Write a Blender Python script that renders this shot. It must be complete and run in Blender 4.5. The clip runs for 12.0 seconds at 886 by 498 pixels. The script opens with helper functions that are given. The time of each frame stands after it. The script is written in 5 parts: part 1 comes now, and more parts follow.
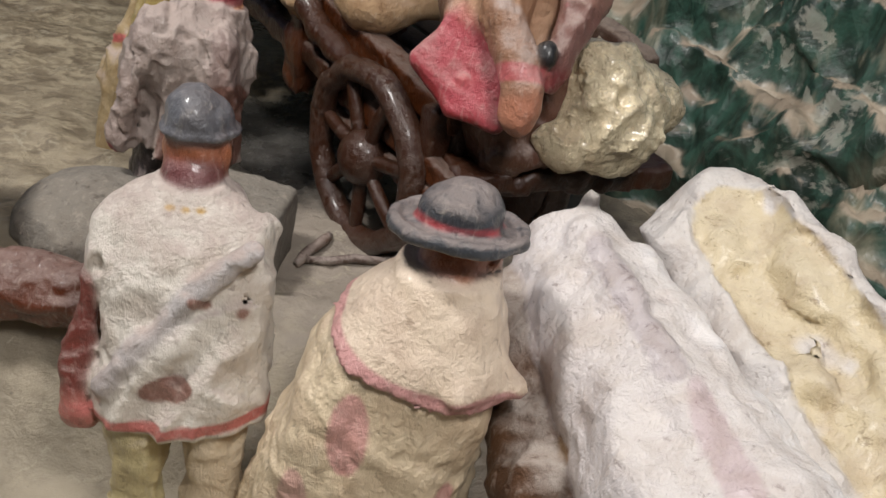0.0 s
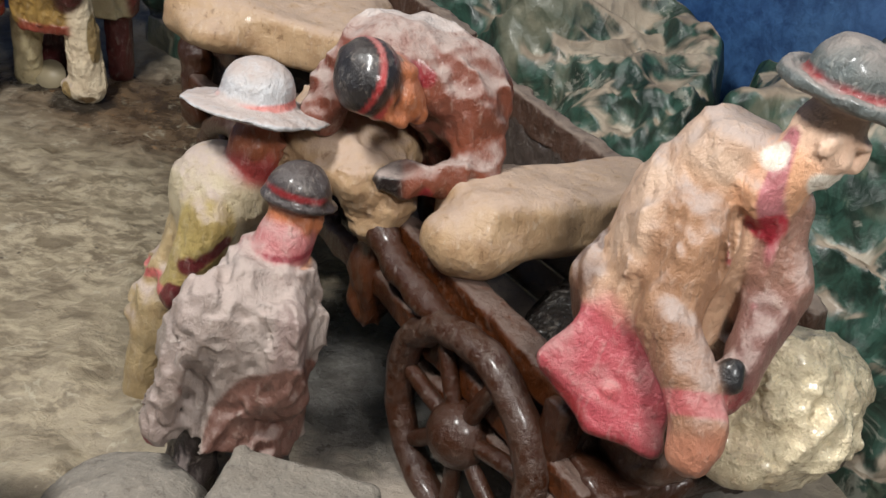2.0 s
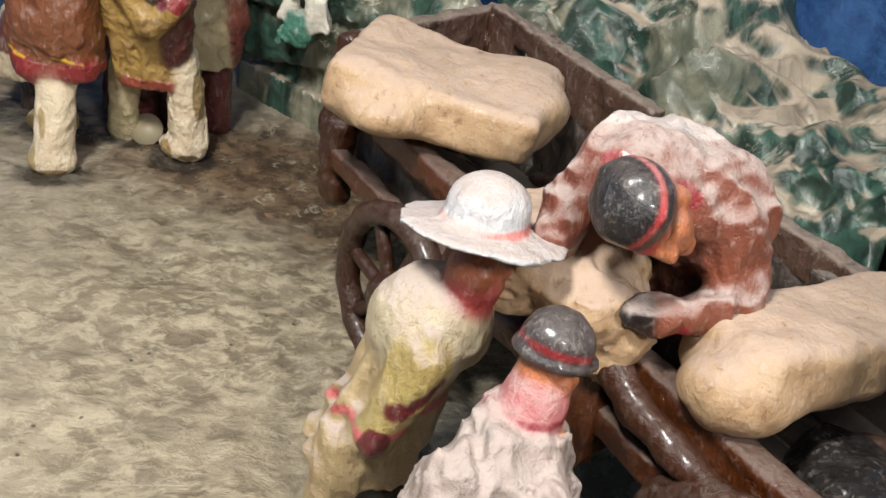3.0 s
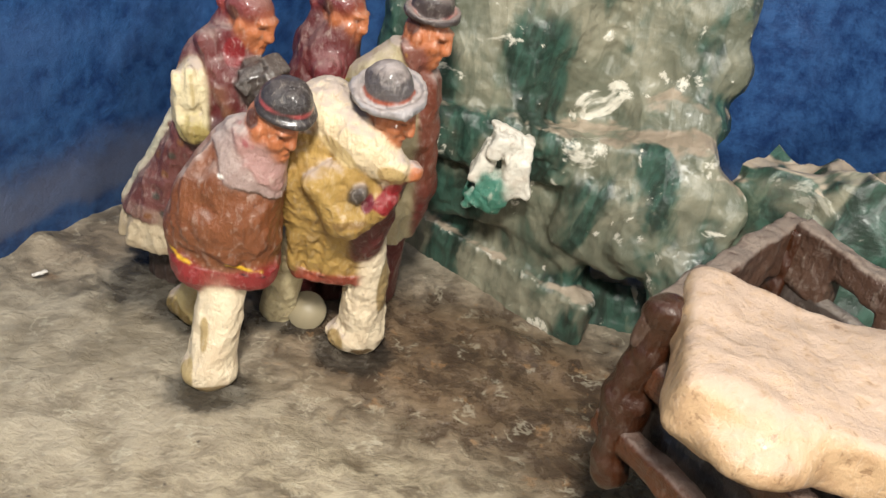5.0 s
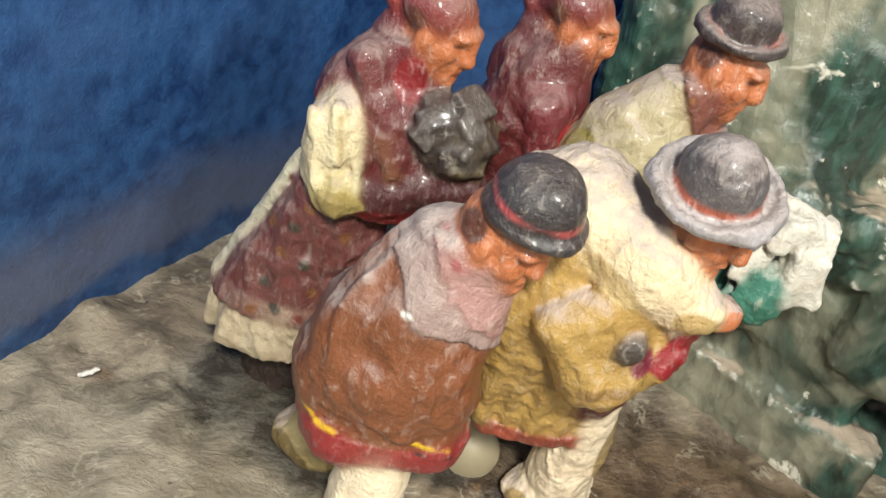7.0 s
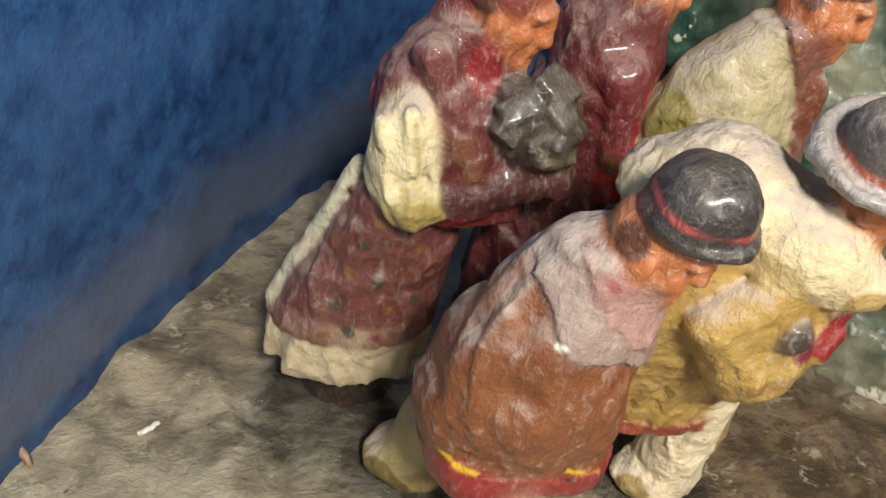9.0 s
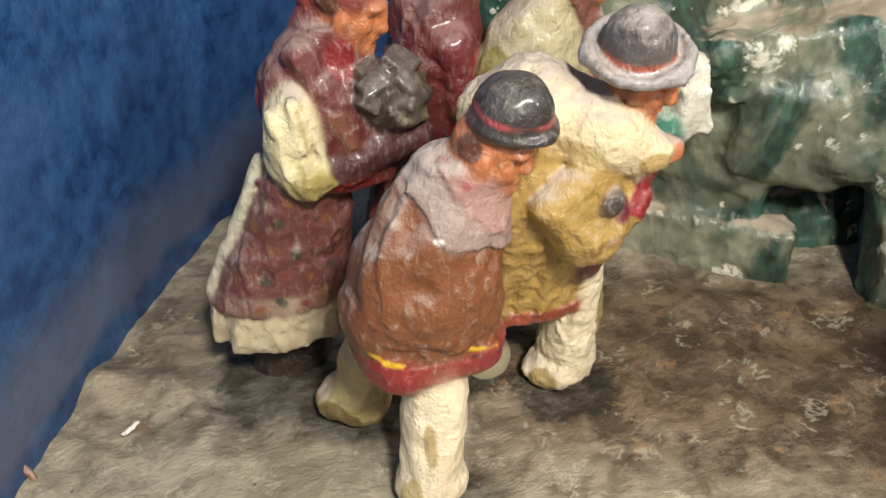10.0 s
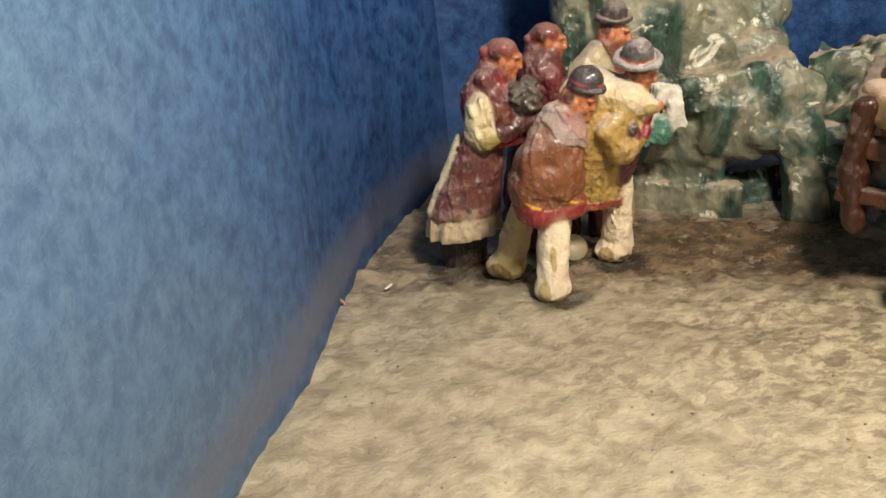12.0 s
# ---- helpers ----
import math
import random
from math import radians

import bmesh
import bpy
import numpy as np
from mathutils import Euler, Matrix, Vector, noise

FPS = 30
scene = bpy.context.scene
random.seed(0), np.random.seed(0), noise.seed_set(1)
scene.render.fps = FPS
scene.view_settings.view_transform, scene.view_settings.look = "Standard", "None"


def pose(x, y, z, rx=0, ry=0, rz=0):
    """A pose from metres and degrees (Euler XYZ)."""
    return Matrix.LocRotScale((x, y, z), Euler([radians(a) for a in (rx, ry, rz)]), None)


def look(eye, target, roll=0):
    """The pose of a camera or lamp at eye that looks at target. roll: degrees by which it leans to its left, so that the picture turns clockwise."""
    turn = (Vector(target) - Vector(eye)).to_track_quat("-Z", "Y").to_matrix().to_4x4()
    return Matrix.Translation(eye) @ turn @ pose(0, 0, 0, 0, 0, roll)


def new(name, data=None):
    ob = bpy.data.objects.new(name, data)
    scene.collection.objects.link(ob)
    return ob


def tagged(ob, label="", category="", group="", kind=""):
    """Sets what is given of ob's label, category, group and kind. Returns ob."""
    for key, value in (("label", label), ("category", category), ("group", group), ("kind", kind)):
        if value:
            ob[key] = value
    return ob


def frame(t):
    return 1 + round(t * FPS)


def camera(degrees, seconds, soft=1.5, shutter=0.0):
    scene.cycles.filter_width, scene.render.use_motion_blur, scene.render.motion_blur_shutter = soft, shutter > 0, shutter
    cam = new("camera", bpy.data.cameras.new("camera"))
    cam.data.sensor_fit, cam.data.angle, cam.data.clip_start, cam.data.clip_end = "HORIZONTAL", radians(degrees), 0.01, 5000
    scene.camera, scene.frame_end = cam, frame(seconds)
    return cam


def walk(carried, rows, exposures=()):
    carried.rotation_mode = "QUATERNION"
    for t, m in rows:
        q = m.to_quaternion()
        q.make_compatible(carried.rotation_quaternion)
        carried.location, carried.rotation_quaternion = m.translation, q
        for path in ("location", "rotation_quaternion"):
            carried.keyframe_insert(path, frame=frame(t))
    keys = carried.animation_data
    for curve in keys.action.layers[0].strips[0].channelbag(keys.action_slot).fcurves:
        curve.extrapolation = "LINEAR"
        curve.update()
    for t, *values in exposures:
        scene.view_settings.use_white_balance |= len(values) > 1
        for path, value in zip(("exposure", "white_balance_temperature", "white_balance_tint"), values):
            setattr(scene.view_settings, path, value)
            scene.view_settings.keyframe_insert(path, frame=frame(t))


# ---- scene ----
cam = camera(52.1, 12.0)
METRES, EYE, TILT, LEAN, TURN = 1.25, 0.228, -31.32, -9.25, 0.0
ROWS = [
    (0.0, 0.0, 0.0, 0.0, -0.0, 0.0, -0.0),
    (0.5, -0.0076, 0.0154, 0.0223, -0.58, 0.63, 0.82),
    (1.0, -0.0185, 0.0385, 0.0413, -0.92, 0.8, 1.38),
    (1.5, -0.0267, 0.0563, 0.0573, -0.47, 1.79, 1.6),
    (2.0, -0.0322, 0.0643, 0.0791, 0.32, 2.26, 0.97),
    (2.5, -0.0651, 0.0841, 0.0992, 0.82, 2.53, 0.57),
    (4.5, -0.1691, 0.1609, 0.1907, 0.88, 2.08, 0.49),
    (5.0, -0.1981, 0.1824, 0.2249, 0.89, 1.66, -0.13),
    (5.5, -0.2241, 0.2022, 0.2525, 1.91, 1.28, -1.95),
    (6.0, -0.2469, 0.2521, 0.254, 2.66, 0.69, -2.67),
    (6.5, -0.2647, 0.2913, 0.2738, 2.92, -0.65, -3.14),
    (7.0, -0.2655, 0.3152, 0.2775, 2.96, -1.24, -3.26),
    (9.0, -0.3034, 0.337, 0.2967, -1.39, -6.0, 5.64),
    (9.5, -0.2986, 0.3154, 0.2836, -4.78, -5.89, 11.92),
    (10.0, -0.3041, 0.2823, 0.2754, -7.6, -4.89, 17.99),
    (10.5, -0.3241, 0.2443, 0.2542, -7.44, -2.86, 22.02),
    (11.0, -0.3459, 0.1991, 0.2213, -5.55, 0.63, 24.59),
    (11.5, -0.3566, 0.1034, 0.2243, -4.8, 5.0, 24.41),
    (12.0, -0.4235, 0.019, 0.163, -4.62, 7.65, 20.24),
]
walk(cam, [(t, pose(0, 0, EYE, TILT, LEAN, TURN) @ pose(METRES * x, METRES * y, METRES * z, 90 + pitch, roll, yaw)) for t, x, y, z, yaw, pitch, roll in ROWS],
     [(0.0, -0.86, 6300, 11), (1.5, -0.72, 6200, 10), (2.5, -0.22, 6200, 8), (4.5, 0.25, 6600, 8), (6.0, 0.5, 6300, 6), (9.0, 0.3, 6700, 3), (10.5, 0.4, 6500, 5), (12.0, 0.12, 7500, 8)])

# ---- light ----
world = bpy.data.worlds.new("room_light")
scene.world = world
world.use_nodes = True
world.node_tree.nodes["Background"].inputs[0].default_value = (1.0, 0.95, 0.88, 1)
world.node_tree.nodes["Background"].inputs[1].default_value = 0.13


def lamp(name, kind, place, target, watts, colour, size):
    data = bpy.data.lights.new(name, kind)
    data.energy, data.color = watts, colour
    if kind == "AREA":
        data.shape, data.size = "DISK", size
    else:
        data.shadow_soft_size = size
    ob = new(name, data)
    ob.matrix_world = look(place, target)
    return ob


# unseen lamps added: two stand for a carried torch, one is soft fill
lamp("torch_fill_back", "AREA", (-0.30, 0.20, 0.64), (-0.24, 0.66, 0.02), 7.0, (1.0, 0.96, 0.90), 0.10)
lamp("torch_fill_front", "AREA", (0.10, -0.04, 0.50), (0.05, 0.32, 0.03), 3.2, (1.0, 0.96, 0.91), 0.10)
lamp("room_fill", "AREA", (-0.10, -0.45, 1.40), (-0.2, 0.6, 0.05), 5.0, (1.0, 0.97, 0.93), 0.9)


# ---- colours and materials ----
def rgb(r, g, b):
    """Linear colour of an 8-bit one."""
    return tuple(((v / 255 + 0.055) / 1.055) ** 2.4 if v > 10 else v / 255 / 12.92 for v in (r, g, b))


def nodes_of(name):
    mat = bpy.data.materials.new(name)
    mat.use_nodes = True
    tree = mat.node_tree
    return mat, tree, tree.nodes["Principled BSDF"]


class Net:
    """Short names for the nodes of one material."""

    def __init__(self, tree):
        self.tree = tree

    def add(self, kind):
        return self.tree.nodes.new(kind)

    def link(self, a, b):
        self.tree.links.new(a, b)

    def put(self, socket, value):
        if isinstance(value, bpy.types.NodeSocket):
            self.link(value, socket)
        elif isinstance(value, tuple) and len(value) == 3 and socket.type == "RGBA":
            socket.default_value = (*value, 1)
        else:
            socket.default_value = value

    def coords(self, scale=(1, 1, 1), turn=(0, 0, 0)):
        geo = self.add("ShaderNodeNewGeometry")
        mapping = self.add("ShaderNodeMapping")
        self.link(geo.outputs["Position"], mapping.inputs[0])
        mapping.inputs["Scale"].default_value = scale
        mapping.inputs["Rotation"].default_value = [radians(a) for a in turn]
        return mapping.outputs[0]

    def noise(self, vector, scale, detail=4, rough=0.55, warp=0.0):
        node = self.add("ShaderNodeTexNoise")
        self.link(vector, node.inputs["Vector"])
        for key, value in (("Scale", scale), ("Detail", detail), ("Roughness", rough), ("Distortion", warp)):
            node.inputs[key].default_value = value
        return node.outputs["Fac"]

    def cells(self, vector, scale, feature="F1"):
        node = self.add("ShaderNodeTexVoronoi")
        node.feature = feature
        self.link(vector, node.inputs["Vector"])
        node.inputs["Scale"].default_value = scale
        return node.outputs["Distance"]

    def step(self, value, low, high, top=1.0):
        node = self.add("ShaderNodeMapRange")
        node.interpolation_type = "SMOOTHSTEP"
        self.put(node.inputs["Value"], value)
        node.inputs["From Min"].default_value, node.inputs["From Max"].default_value = low, high
        node.inputs["To Max"].default_value = top
        return node.outputs[0]

    def math(self, op, a, b=0.0):
        node = self.add("ShaderNodeMath")
        node.operation = op
        self.put(node.inputs[0], a)
        self.put(node.inputs[1], b)
        return node.outputs[0]

    def mix(self, fac, a, b, blend="MIX"):
        node = self.add("ShaderNodeMix")
        node.data_type, node.blend_type = "RGBA", blend
        self.put(node.inputs[0], fac)
        self.put(node.inputs[6], a)
        self.put(node.inputs[7], b)
        return node.outputs[2]

    def axis(self, vector, n):
        node = self.add("ShaderNodeSeparateXYZ")
        self.link(vector, node.inputs[0])
        return node.outputs[n]

    def up(self):
        return self.axis(self.add("ShaderNodeNewGeometry").outputs["Normal"], 2)

    def bump(self, height, strength, distance, under=None):
        node = self.add("ShaderNodeBump")
        self.link(height, node.inputs["Height"])
        node.inputs["Strength"].default_value, node.inputs["Distance"].default_value = strength, distance
        if under:
            self.link(under, node.inputs["Normal"])
        return node.outputs[0]


DUST = rgb(174, 158, 150)


def clay(name, colour=None, rough=0.5, dust=0.55, dust_colour=DUST, grain=1.0, coat=0.15, wear=1.0):
    """Hand-painted clay or wood. With no colour it takes each place's paint from the mesh. Dust lies on what faces up."""
    mat, tree, shader = nodes_of(name)
    net = Net(tree)
    if colour is None:
        paint = net.add("ShaderNodeAttribute")
        paint.attribute_name = "paint"
        base = paint.outputs["Color"]
        dust = net.math("MULTIPLY", paint.outputs["Alpha"], dust)
    else:
        rgb_node = net.add("ShaderNodeRGB")
        rgb_node.outputs[0].default_value = (*colour, 1)
        base = rgb_node.outputs[0]
    where = net.coords()
    fine = net.noise(where, 1100, 5, 0.7)
    strokes = net.noise(net.coords((120, 120, 45)), 3.0, 5, 0.65, 0.5)
    broad = net.noise(where, 70, 5, 0.65, 0.3)
    worn = net.noise(where, 190, 5, 0.7, 0.4)
    base = net.mix(net.step(broad, 0.42, 0.66, 0.5 * wear), base, net.mix(1.0, base, (0.62, 0.52, 0.46), "MULTIPLY"))
    base = net.mix(net.step(strokes, 0.52, 0.72, 0.4 * wear), base, net.mix(0.45, base, (0.85, 0.76, 0.66)))
    base = net.mix(net.step(worn, 0.60, 0.68, 0.32 * wear), base, net.mix(0.75, base, (0.62, 0.52, 0.42)))
    base = net.mix(net.step(worn, 0.41, 0.31, 0.6 * wear), base, net.mix(1.0, base, (0.35, 0.28, 0.25), "MULTIPLY"))
    # pale highlights painted along raised edges, like drybrushing
    drybrush = net.step(net.add("ShaderNodeNewGeometry").outputs["Pointiness"], 0.53, 0.60, 0.45 * wear)
    base = net.mix(net.math("MULTIPLY", drybrush, net.step(worn, 0.40, 0.55)), base, net.mix(0.55, base, (0.80, 0.72, 0.64)))
    facing = net.math("ADD", net.up(), net.math("MULTIPLY", net.math("SUBTRACT", broad, 0.5), 0.9))
    lies = net.math("MULTIPLY", net.step(facing, 0.22, 0.90), dust)
    lies = net.math("MULTIPLY", lies, net.step(worn, 0.20, 0.55))
    base = net.mix(lies, base, dust_colour)
    net.link(base, shader.inputs["Base Color"])
    gloss = net.math("ADD", net.math("MULTIPLY", lies, 0.5), net.math("MULTIPLY", worn, 0.22))
    net.link(net.math("ADD", gloss, rough - 0.10), shader.inputs["Roughness"])
    clear = net.math("MULTIPLY", net.math("SUBTRACT", 1.0, net.step(lies, 0.0, 0.35)), coat)
    net.link(clear, shader.inputs["Coat Weight"])
    shader.inputs["Coat Roughness"].default_value = 0.19
    first = net.bump(broad, 0.25 * grain, 0.004)
    second = net.bump(strokes, 0.55 * grain, 0.0016, first)
    third = net.bump(worn, 0.60 * grain, 0.0018, second)
    dabs = net.noise(where, 420, 3, 0.5, 0.8)
    third = net.bump(dabs, 0.35 * grain, 0.0008, third)
    net.link(net.bump(fine, 0.30 * grain, 0.0005, third), shader.inputs["Normal"])
    return mat


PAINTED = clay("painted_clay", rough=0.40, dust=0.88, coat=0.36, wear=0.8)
WOOD = clay("varnished_cart_wood", rgb(54, 25, 7), rough=0.34, dust=0.05, dust_colour=rgb(120, 98, 84), coat=0.35, wear=0.25)
RAIL = clay("dust_topped_cart_wood", rgb(74, 36, 12), rough=0.32, dust=0.55, dust_colour=rgb(112, 100, 92), coat=0.35, wear=0.3)
DUSTY = clay("dusty_cart_wood", rgb(74, 52, 40), rough=0.45, dust=0.75, dust_colour=rgb(136, 122, 110), coat=0.2, wear=0.5)
BOARD = clay("blackened_cart_board", rgb(70, 60, 54), rough=0.30, dust=0.55, dust_colour=rgb(134, 124, 114), coat=0.5, wear=0.4)
BARK = clay("reddish_brown_log", rgb(92, 44, 24), rough=0.3, dust=0.35, coat=0.4)
TAN = clay("tan_painted_stone", rgb(176, 146, 112), rough=0.42, dust=0.8, dust_colour=rgb(176, 154, 138), grain=0.7, coat=0.3)
CREAM = clay("pale_grey_block", rgb(114, 108, 100), rough=0.7, dust=0.5, dust_colour=rgb(150, 142, 130))
ORE = clay("gilded_ore_rock", rgb(240, 224, 188), rough=0.24, dust=0.1, dust_colour=rgb(214, 200, 170), grain=1.9, coat=0.8, wear=1.0)
ORE.node_tree.nodes["Principled BSDF"].inputs["Metallic"].default_value = 0.2
SACK = clay("dusty_white_sackcloth", rough=0.5, dust=0.45, dust_colour=rgb(214, 206, 196))


def ground_material():
    mat, tree, shader = nodes_of("trodden_earth")
    net = Net(tree)
    where = net.coords()
    fine, broad = net.noise(where, 380, 6, 0.7), net.noise(where, 11, 4, 0.6, 0.3)
    mottled = net.noise(where, 48, 6, 0.66, 0.35)
    streaks = net.noise(net.coords((1, 1.9, 1), (0, 0, 35)), 62, 5, 0.62, 0.5)
    base = net.mix(net.step(mottled, 0.34, 0.62), rgb(128, 118, 102), rgb(172, 160, 140))
    base = net.mix(net.step(broad, 0.45, 0.66, 0.6), base, rgb(120, 108, 88))
    geo = net.add("ShaderNodeNewGeometry").outputs["Position"]

    def spot(x, y, a, b, turn, edge=0.5):
        """A patch's own outline: 1 inside, 0 outside."""
        mapping = net.add("ShaderNodeMapping")
        mapping.vector_type = "TEXTURE"
        net.link(geo, mapping.inputs[0])
        mapping.inputs["Location"].default_value = (x, y, 0)
        mapping.inputs["Rotation"].default_value = (0, 0, radians(turn))
        mapping.inputs["Scale"].default_value = (a, b, 1)
        flat = net.add("ShaderNodeVectorMath")
        flat.operation = "MULTIPLY"
        net.link(mapping.outputs[0], flat.inputs[0])
        flat.inputs[1].default_value = (1, 1, 0)
        far = net.add("ShaderNodeVectorMath")
        far.operation = "LENGTH"
        net.link(flat.outputs[0], far.inputs[0])
        ragged = net.math("ADD", far.outputs["Value"], net.math("MULTIPLY", net.math("SUBTRACT", mottled, 0.5), 0.9))
        return net.math("SUBTRACT", 1.0, net.step(ragged, 1 - edge, 1 + edge))

    # flaked pale paint over darker earth
    flakes = net.noise(net.coords((1, 1.5, 1), (0, 0, -32)), 70, 8, 0.72, 0.35)
    trodden = spot(-0.21, 0.54, 0.30, 0.17, 10, 0.6)
    base = net.mix(net.math("MULTIPLY", trodden, 0.7), base, net.mix(net.step(mottled, 0.38, 0.62), rgb(104, 90, 70), rgb(134, 120, 96)))
    base = net.mix(net.math("MULTIPLY", net.math("MULTIPLY", net.step(flakes, 0.44, 0.59, 0.85), net.step(broad, 0.22, 0.55)), trodden), base, rgb(182, 168, 142))
    # paler earth towards the left front
    base = net.mix(net.math("MULTIPLY", spot(-0.48, 0.40, 0.20, 0.26, 25, 0.6), 0.7), base, net.mix(net.step(mottled, 0.38, 0.6), rgb(162, 148, 126), rgb(194, 180, 156)))
    # nearest earth lightened in colour, for torchlight falling there
    base = net.mix(net.math("MULTIPLY", spot(-0.04, 0.17, 0.20, 0.12, 0, 0.6), 0.55), base, rgb(176, 164, 142))
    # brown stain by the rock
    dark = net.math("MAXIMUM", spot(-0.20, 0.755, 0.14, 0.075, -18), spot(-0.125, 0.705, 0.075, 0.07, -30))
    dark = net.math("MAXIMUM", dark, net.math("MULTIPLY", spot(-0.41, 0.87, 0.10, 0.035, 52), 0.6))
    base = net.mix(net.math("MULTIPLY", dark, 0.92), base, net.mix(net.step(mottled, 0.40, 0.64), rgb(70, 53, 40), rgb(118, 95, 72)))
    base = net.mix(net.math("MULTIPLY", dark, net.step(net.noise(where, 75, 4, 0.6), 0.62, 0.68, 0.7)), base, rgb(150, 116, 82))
    slate = spot(0.05, 0.38, 0.16, 0.12, -52, 0.3)
    base = net.mix(net.math("MULTIPLY", slate, 0.8), base, net.mix(net.step(broad, 0.3, 0.7), rgb(132, 122, 112), rgb(170, 158, 146)))
    # dark wet slate, with part of the cart's shadow painted in
    wet_shade = spot(-0.055, 0.475, 0.075, 0.060, -55, 0.4)
    base = net.mix(net.math("MULTIPLY", wet_shade, 0.9), base, net.mix(net.step(mottled, 0.35, 0.65), rgb(40, 40, 40), rgb(72, 72, 70)))
    # thin pale scratches
    curl = net.noise(net.coords((1, 1.3, 1), (0, 0, 50)), 46, 4, 0.6, 0.5)
    line = net.math("SUBTRACT", 1.0, net.step(net.math("ABSOLUTE", net.math("SUBTRACT", curl, 0.5)), 0.008, 0.030))
    line = net.math("MULTIPLY", line, net.step(net.noise(where, 60, 3, 0.6), 0.54, 0.60))
    line = net.math("MULTIPLY", line, net.math("SUBTRACT", 1.0, wet_shade))
    base = net.mix(net.math("MULTIPLY", line, 0.5), base, rgb(186, 176, 154))
    # near-black ragged spots round the feet and under the skirt
    foot_spots = spot(-0.343, 0.706, 0.023, 0.020, 0, 0.25)
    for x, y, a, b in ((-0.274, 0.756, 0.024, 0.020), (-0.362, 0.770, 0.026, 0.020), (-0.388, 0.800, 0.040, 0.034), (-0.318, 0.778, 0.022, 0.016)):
        foot_spots = net.math("MAXIMUM", foot_spots, spot(x, y, a, b, 0, 0.25))
    base = net.mix(net.math("MULTIPLY", foot_spots, 0.8), base, net.mix(net.step(mottled, 0.4, 0.66), rgb(34, 31, 28), rgb(92, 88, 80)))
    specks = net.step(net.cells(where, 60), 0.02, 0.09)
    base = net.mix(net.math("SUBTRACT", 1.0, specks), base, rgb(74, 64, 56))
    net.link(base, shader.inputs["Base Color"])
    shine = net.math("MULTIPLY", net.math("MAXIMUM", net.math("MAXIMUM", dark, foot_spots), wet_shade), -0.22)
    net.link(net.math("ADD", net.math("ADD", net.math("MULTIPLY", mottled, 0.45), 0.26), shine), shader.inputs["Roughness"])
    first = net.bump(flakes, 0.75, 0.003, net.bump(streaks, 0.35, 0.003, net.bump(mottled, 0.4, 0.005)))
    net.link(net.bump(fine, 0.2, 0.0010, first), shader.inputs["Normal"])
    return mat


def sky_paint():
    mat, tree, shader = nodes_of("blue_painted_plaster")
    net = Net(tree)
    where = net.coords()
    broad, mid = net.noise(where, 9, 5, 0.6, 0.3), net.noise(where, 70, 7, 0.74, 0.15)
    fine = net.noise(where, 500, 5, 0.7)
    height = net.axis(net.add("ShaderNodeNewGeometry").outputs["Position"], 2)
    base = net.mix(net.step(mid, 0.30, 0.70), rgb(18, 48, 98), rgb(56, 98, 152))
    base = net.mix(net.step(broad, 0.48, 0.7, 0.6), base, rgb(74, 108, 160))
    # torchlight on the front of the wall, painted in as paler blue
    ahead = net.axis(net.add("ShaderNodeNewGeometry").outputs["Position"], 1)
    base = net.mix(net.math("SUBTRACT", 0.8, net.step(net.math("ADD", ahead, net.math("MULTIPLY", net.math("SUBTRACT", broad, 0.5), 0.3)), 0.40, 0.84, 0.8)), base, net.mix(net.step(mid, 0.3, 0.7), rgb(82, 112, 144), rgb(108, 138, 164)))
    low = net.math("ADD", height, net.math("MULTIPLY", net.math("SUBTRACT", net.noise(where, 22, 4, 0.6, 0.4), 0.5), 0.035))
    band = net.math("MULTIPLY", net.step(low, 0.006, 0.018), net.math("SUBTRACT", 1.0, net.step(low, 0.030, 0.062)))
    base = net.mix(net.math("MULTIPLY", band, 0.7), base, rgb(106, 112, 134))
    net.link(base, shader.inputs["Base Color"])
    shader.inputs["Roughness"].default_value = 0.5
    net.link(net.bump(fine, 0.35, 0.0006, net.bump(mid, 0.4, 0.003)), shader.inputs["Normal"])
    return mat


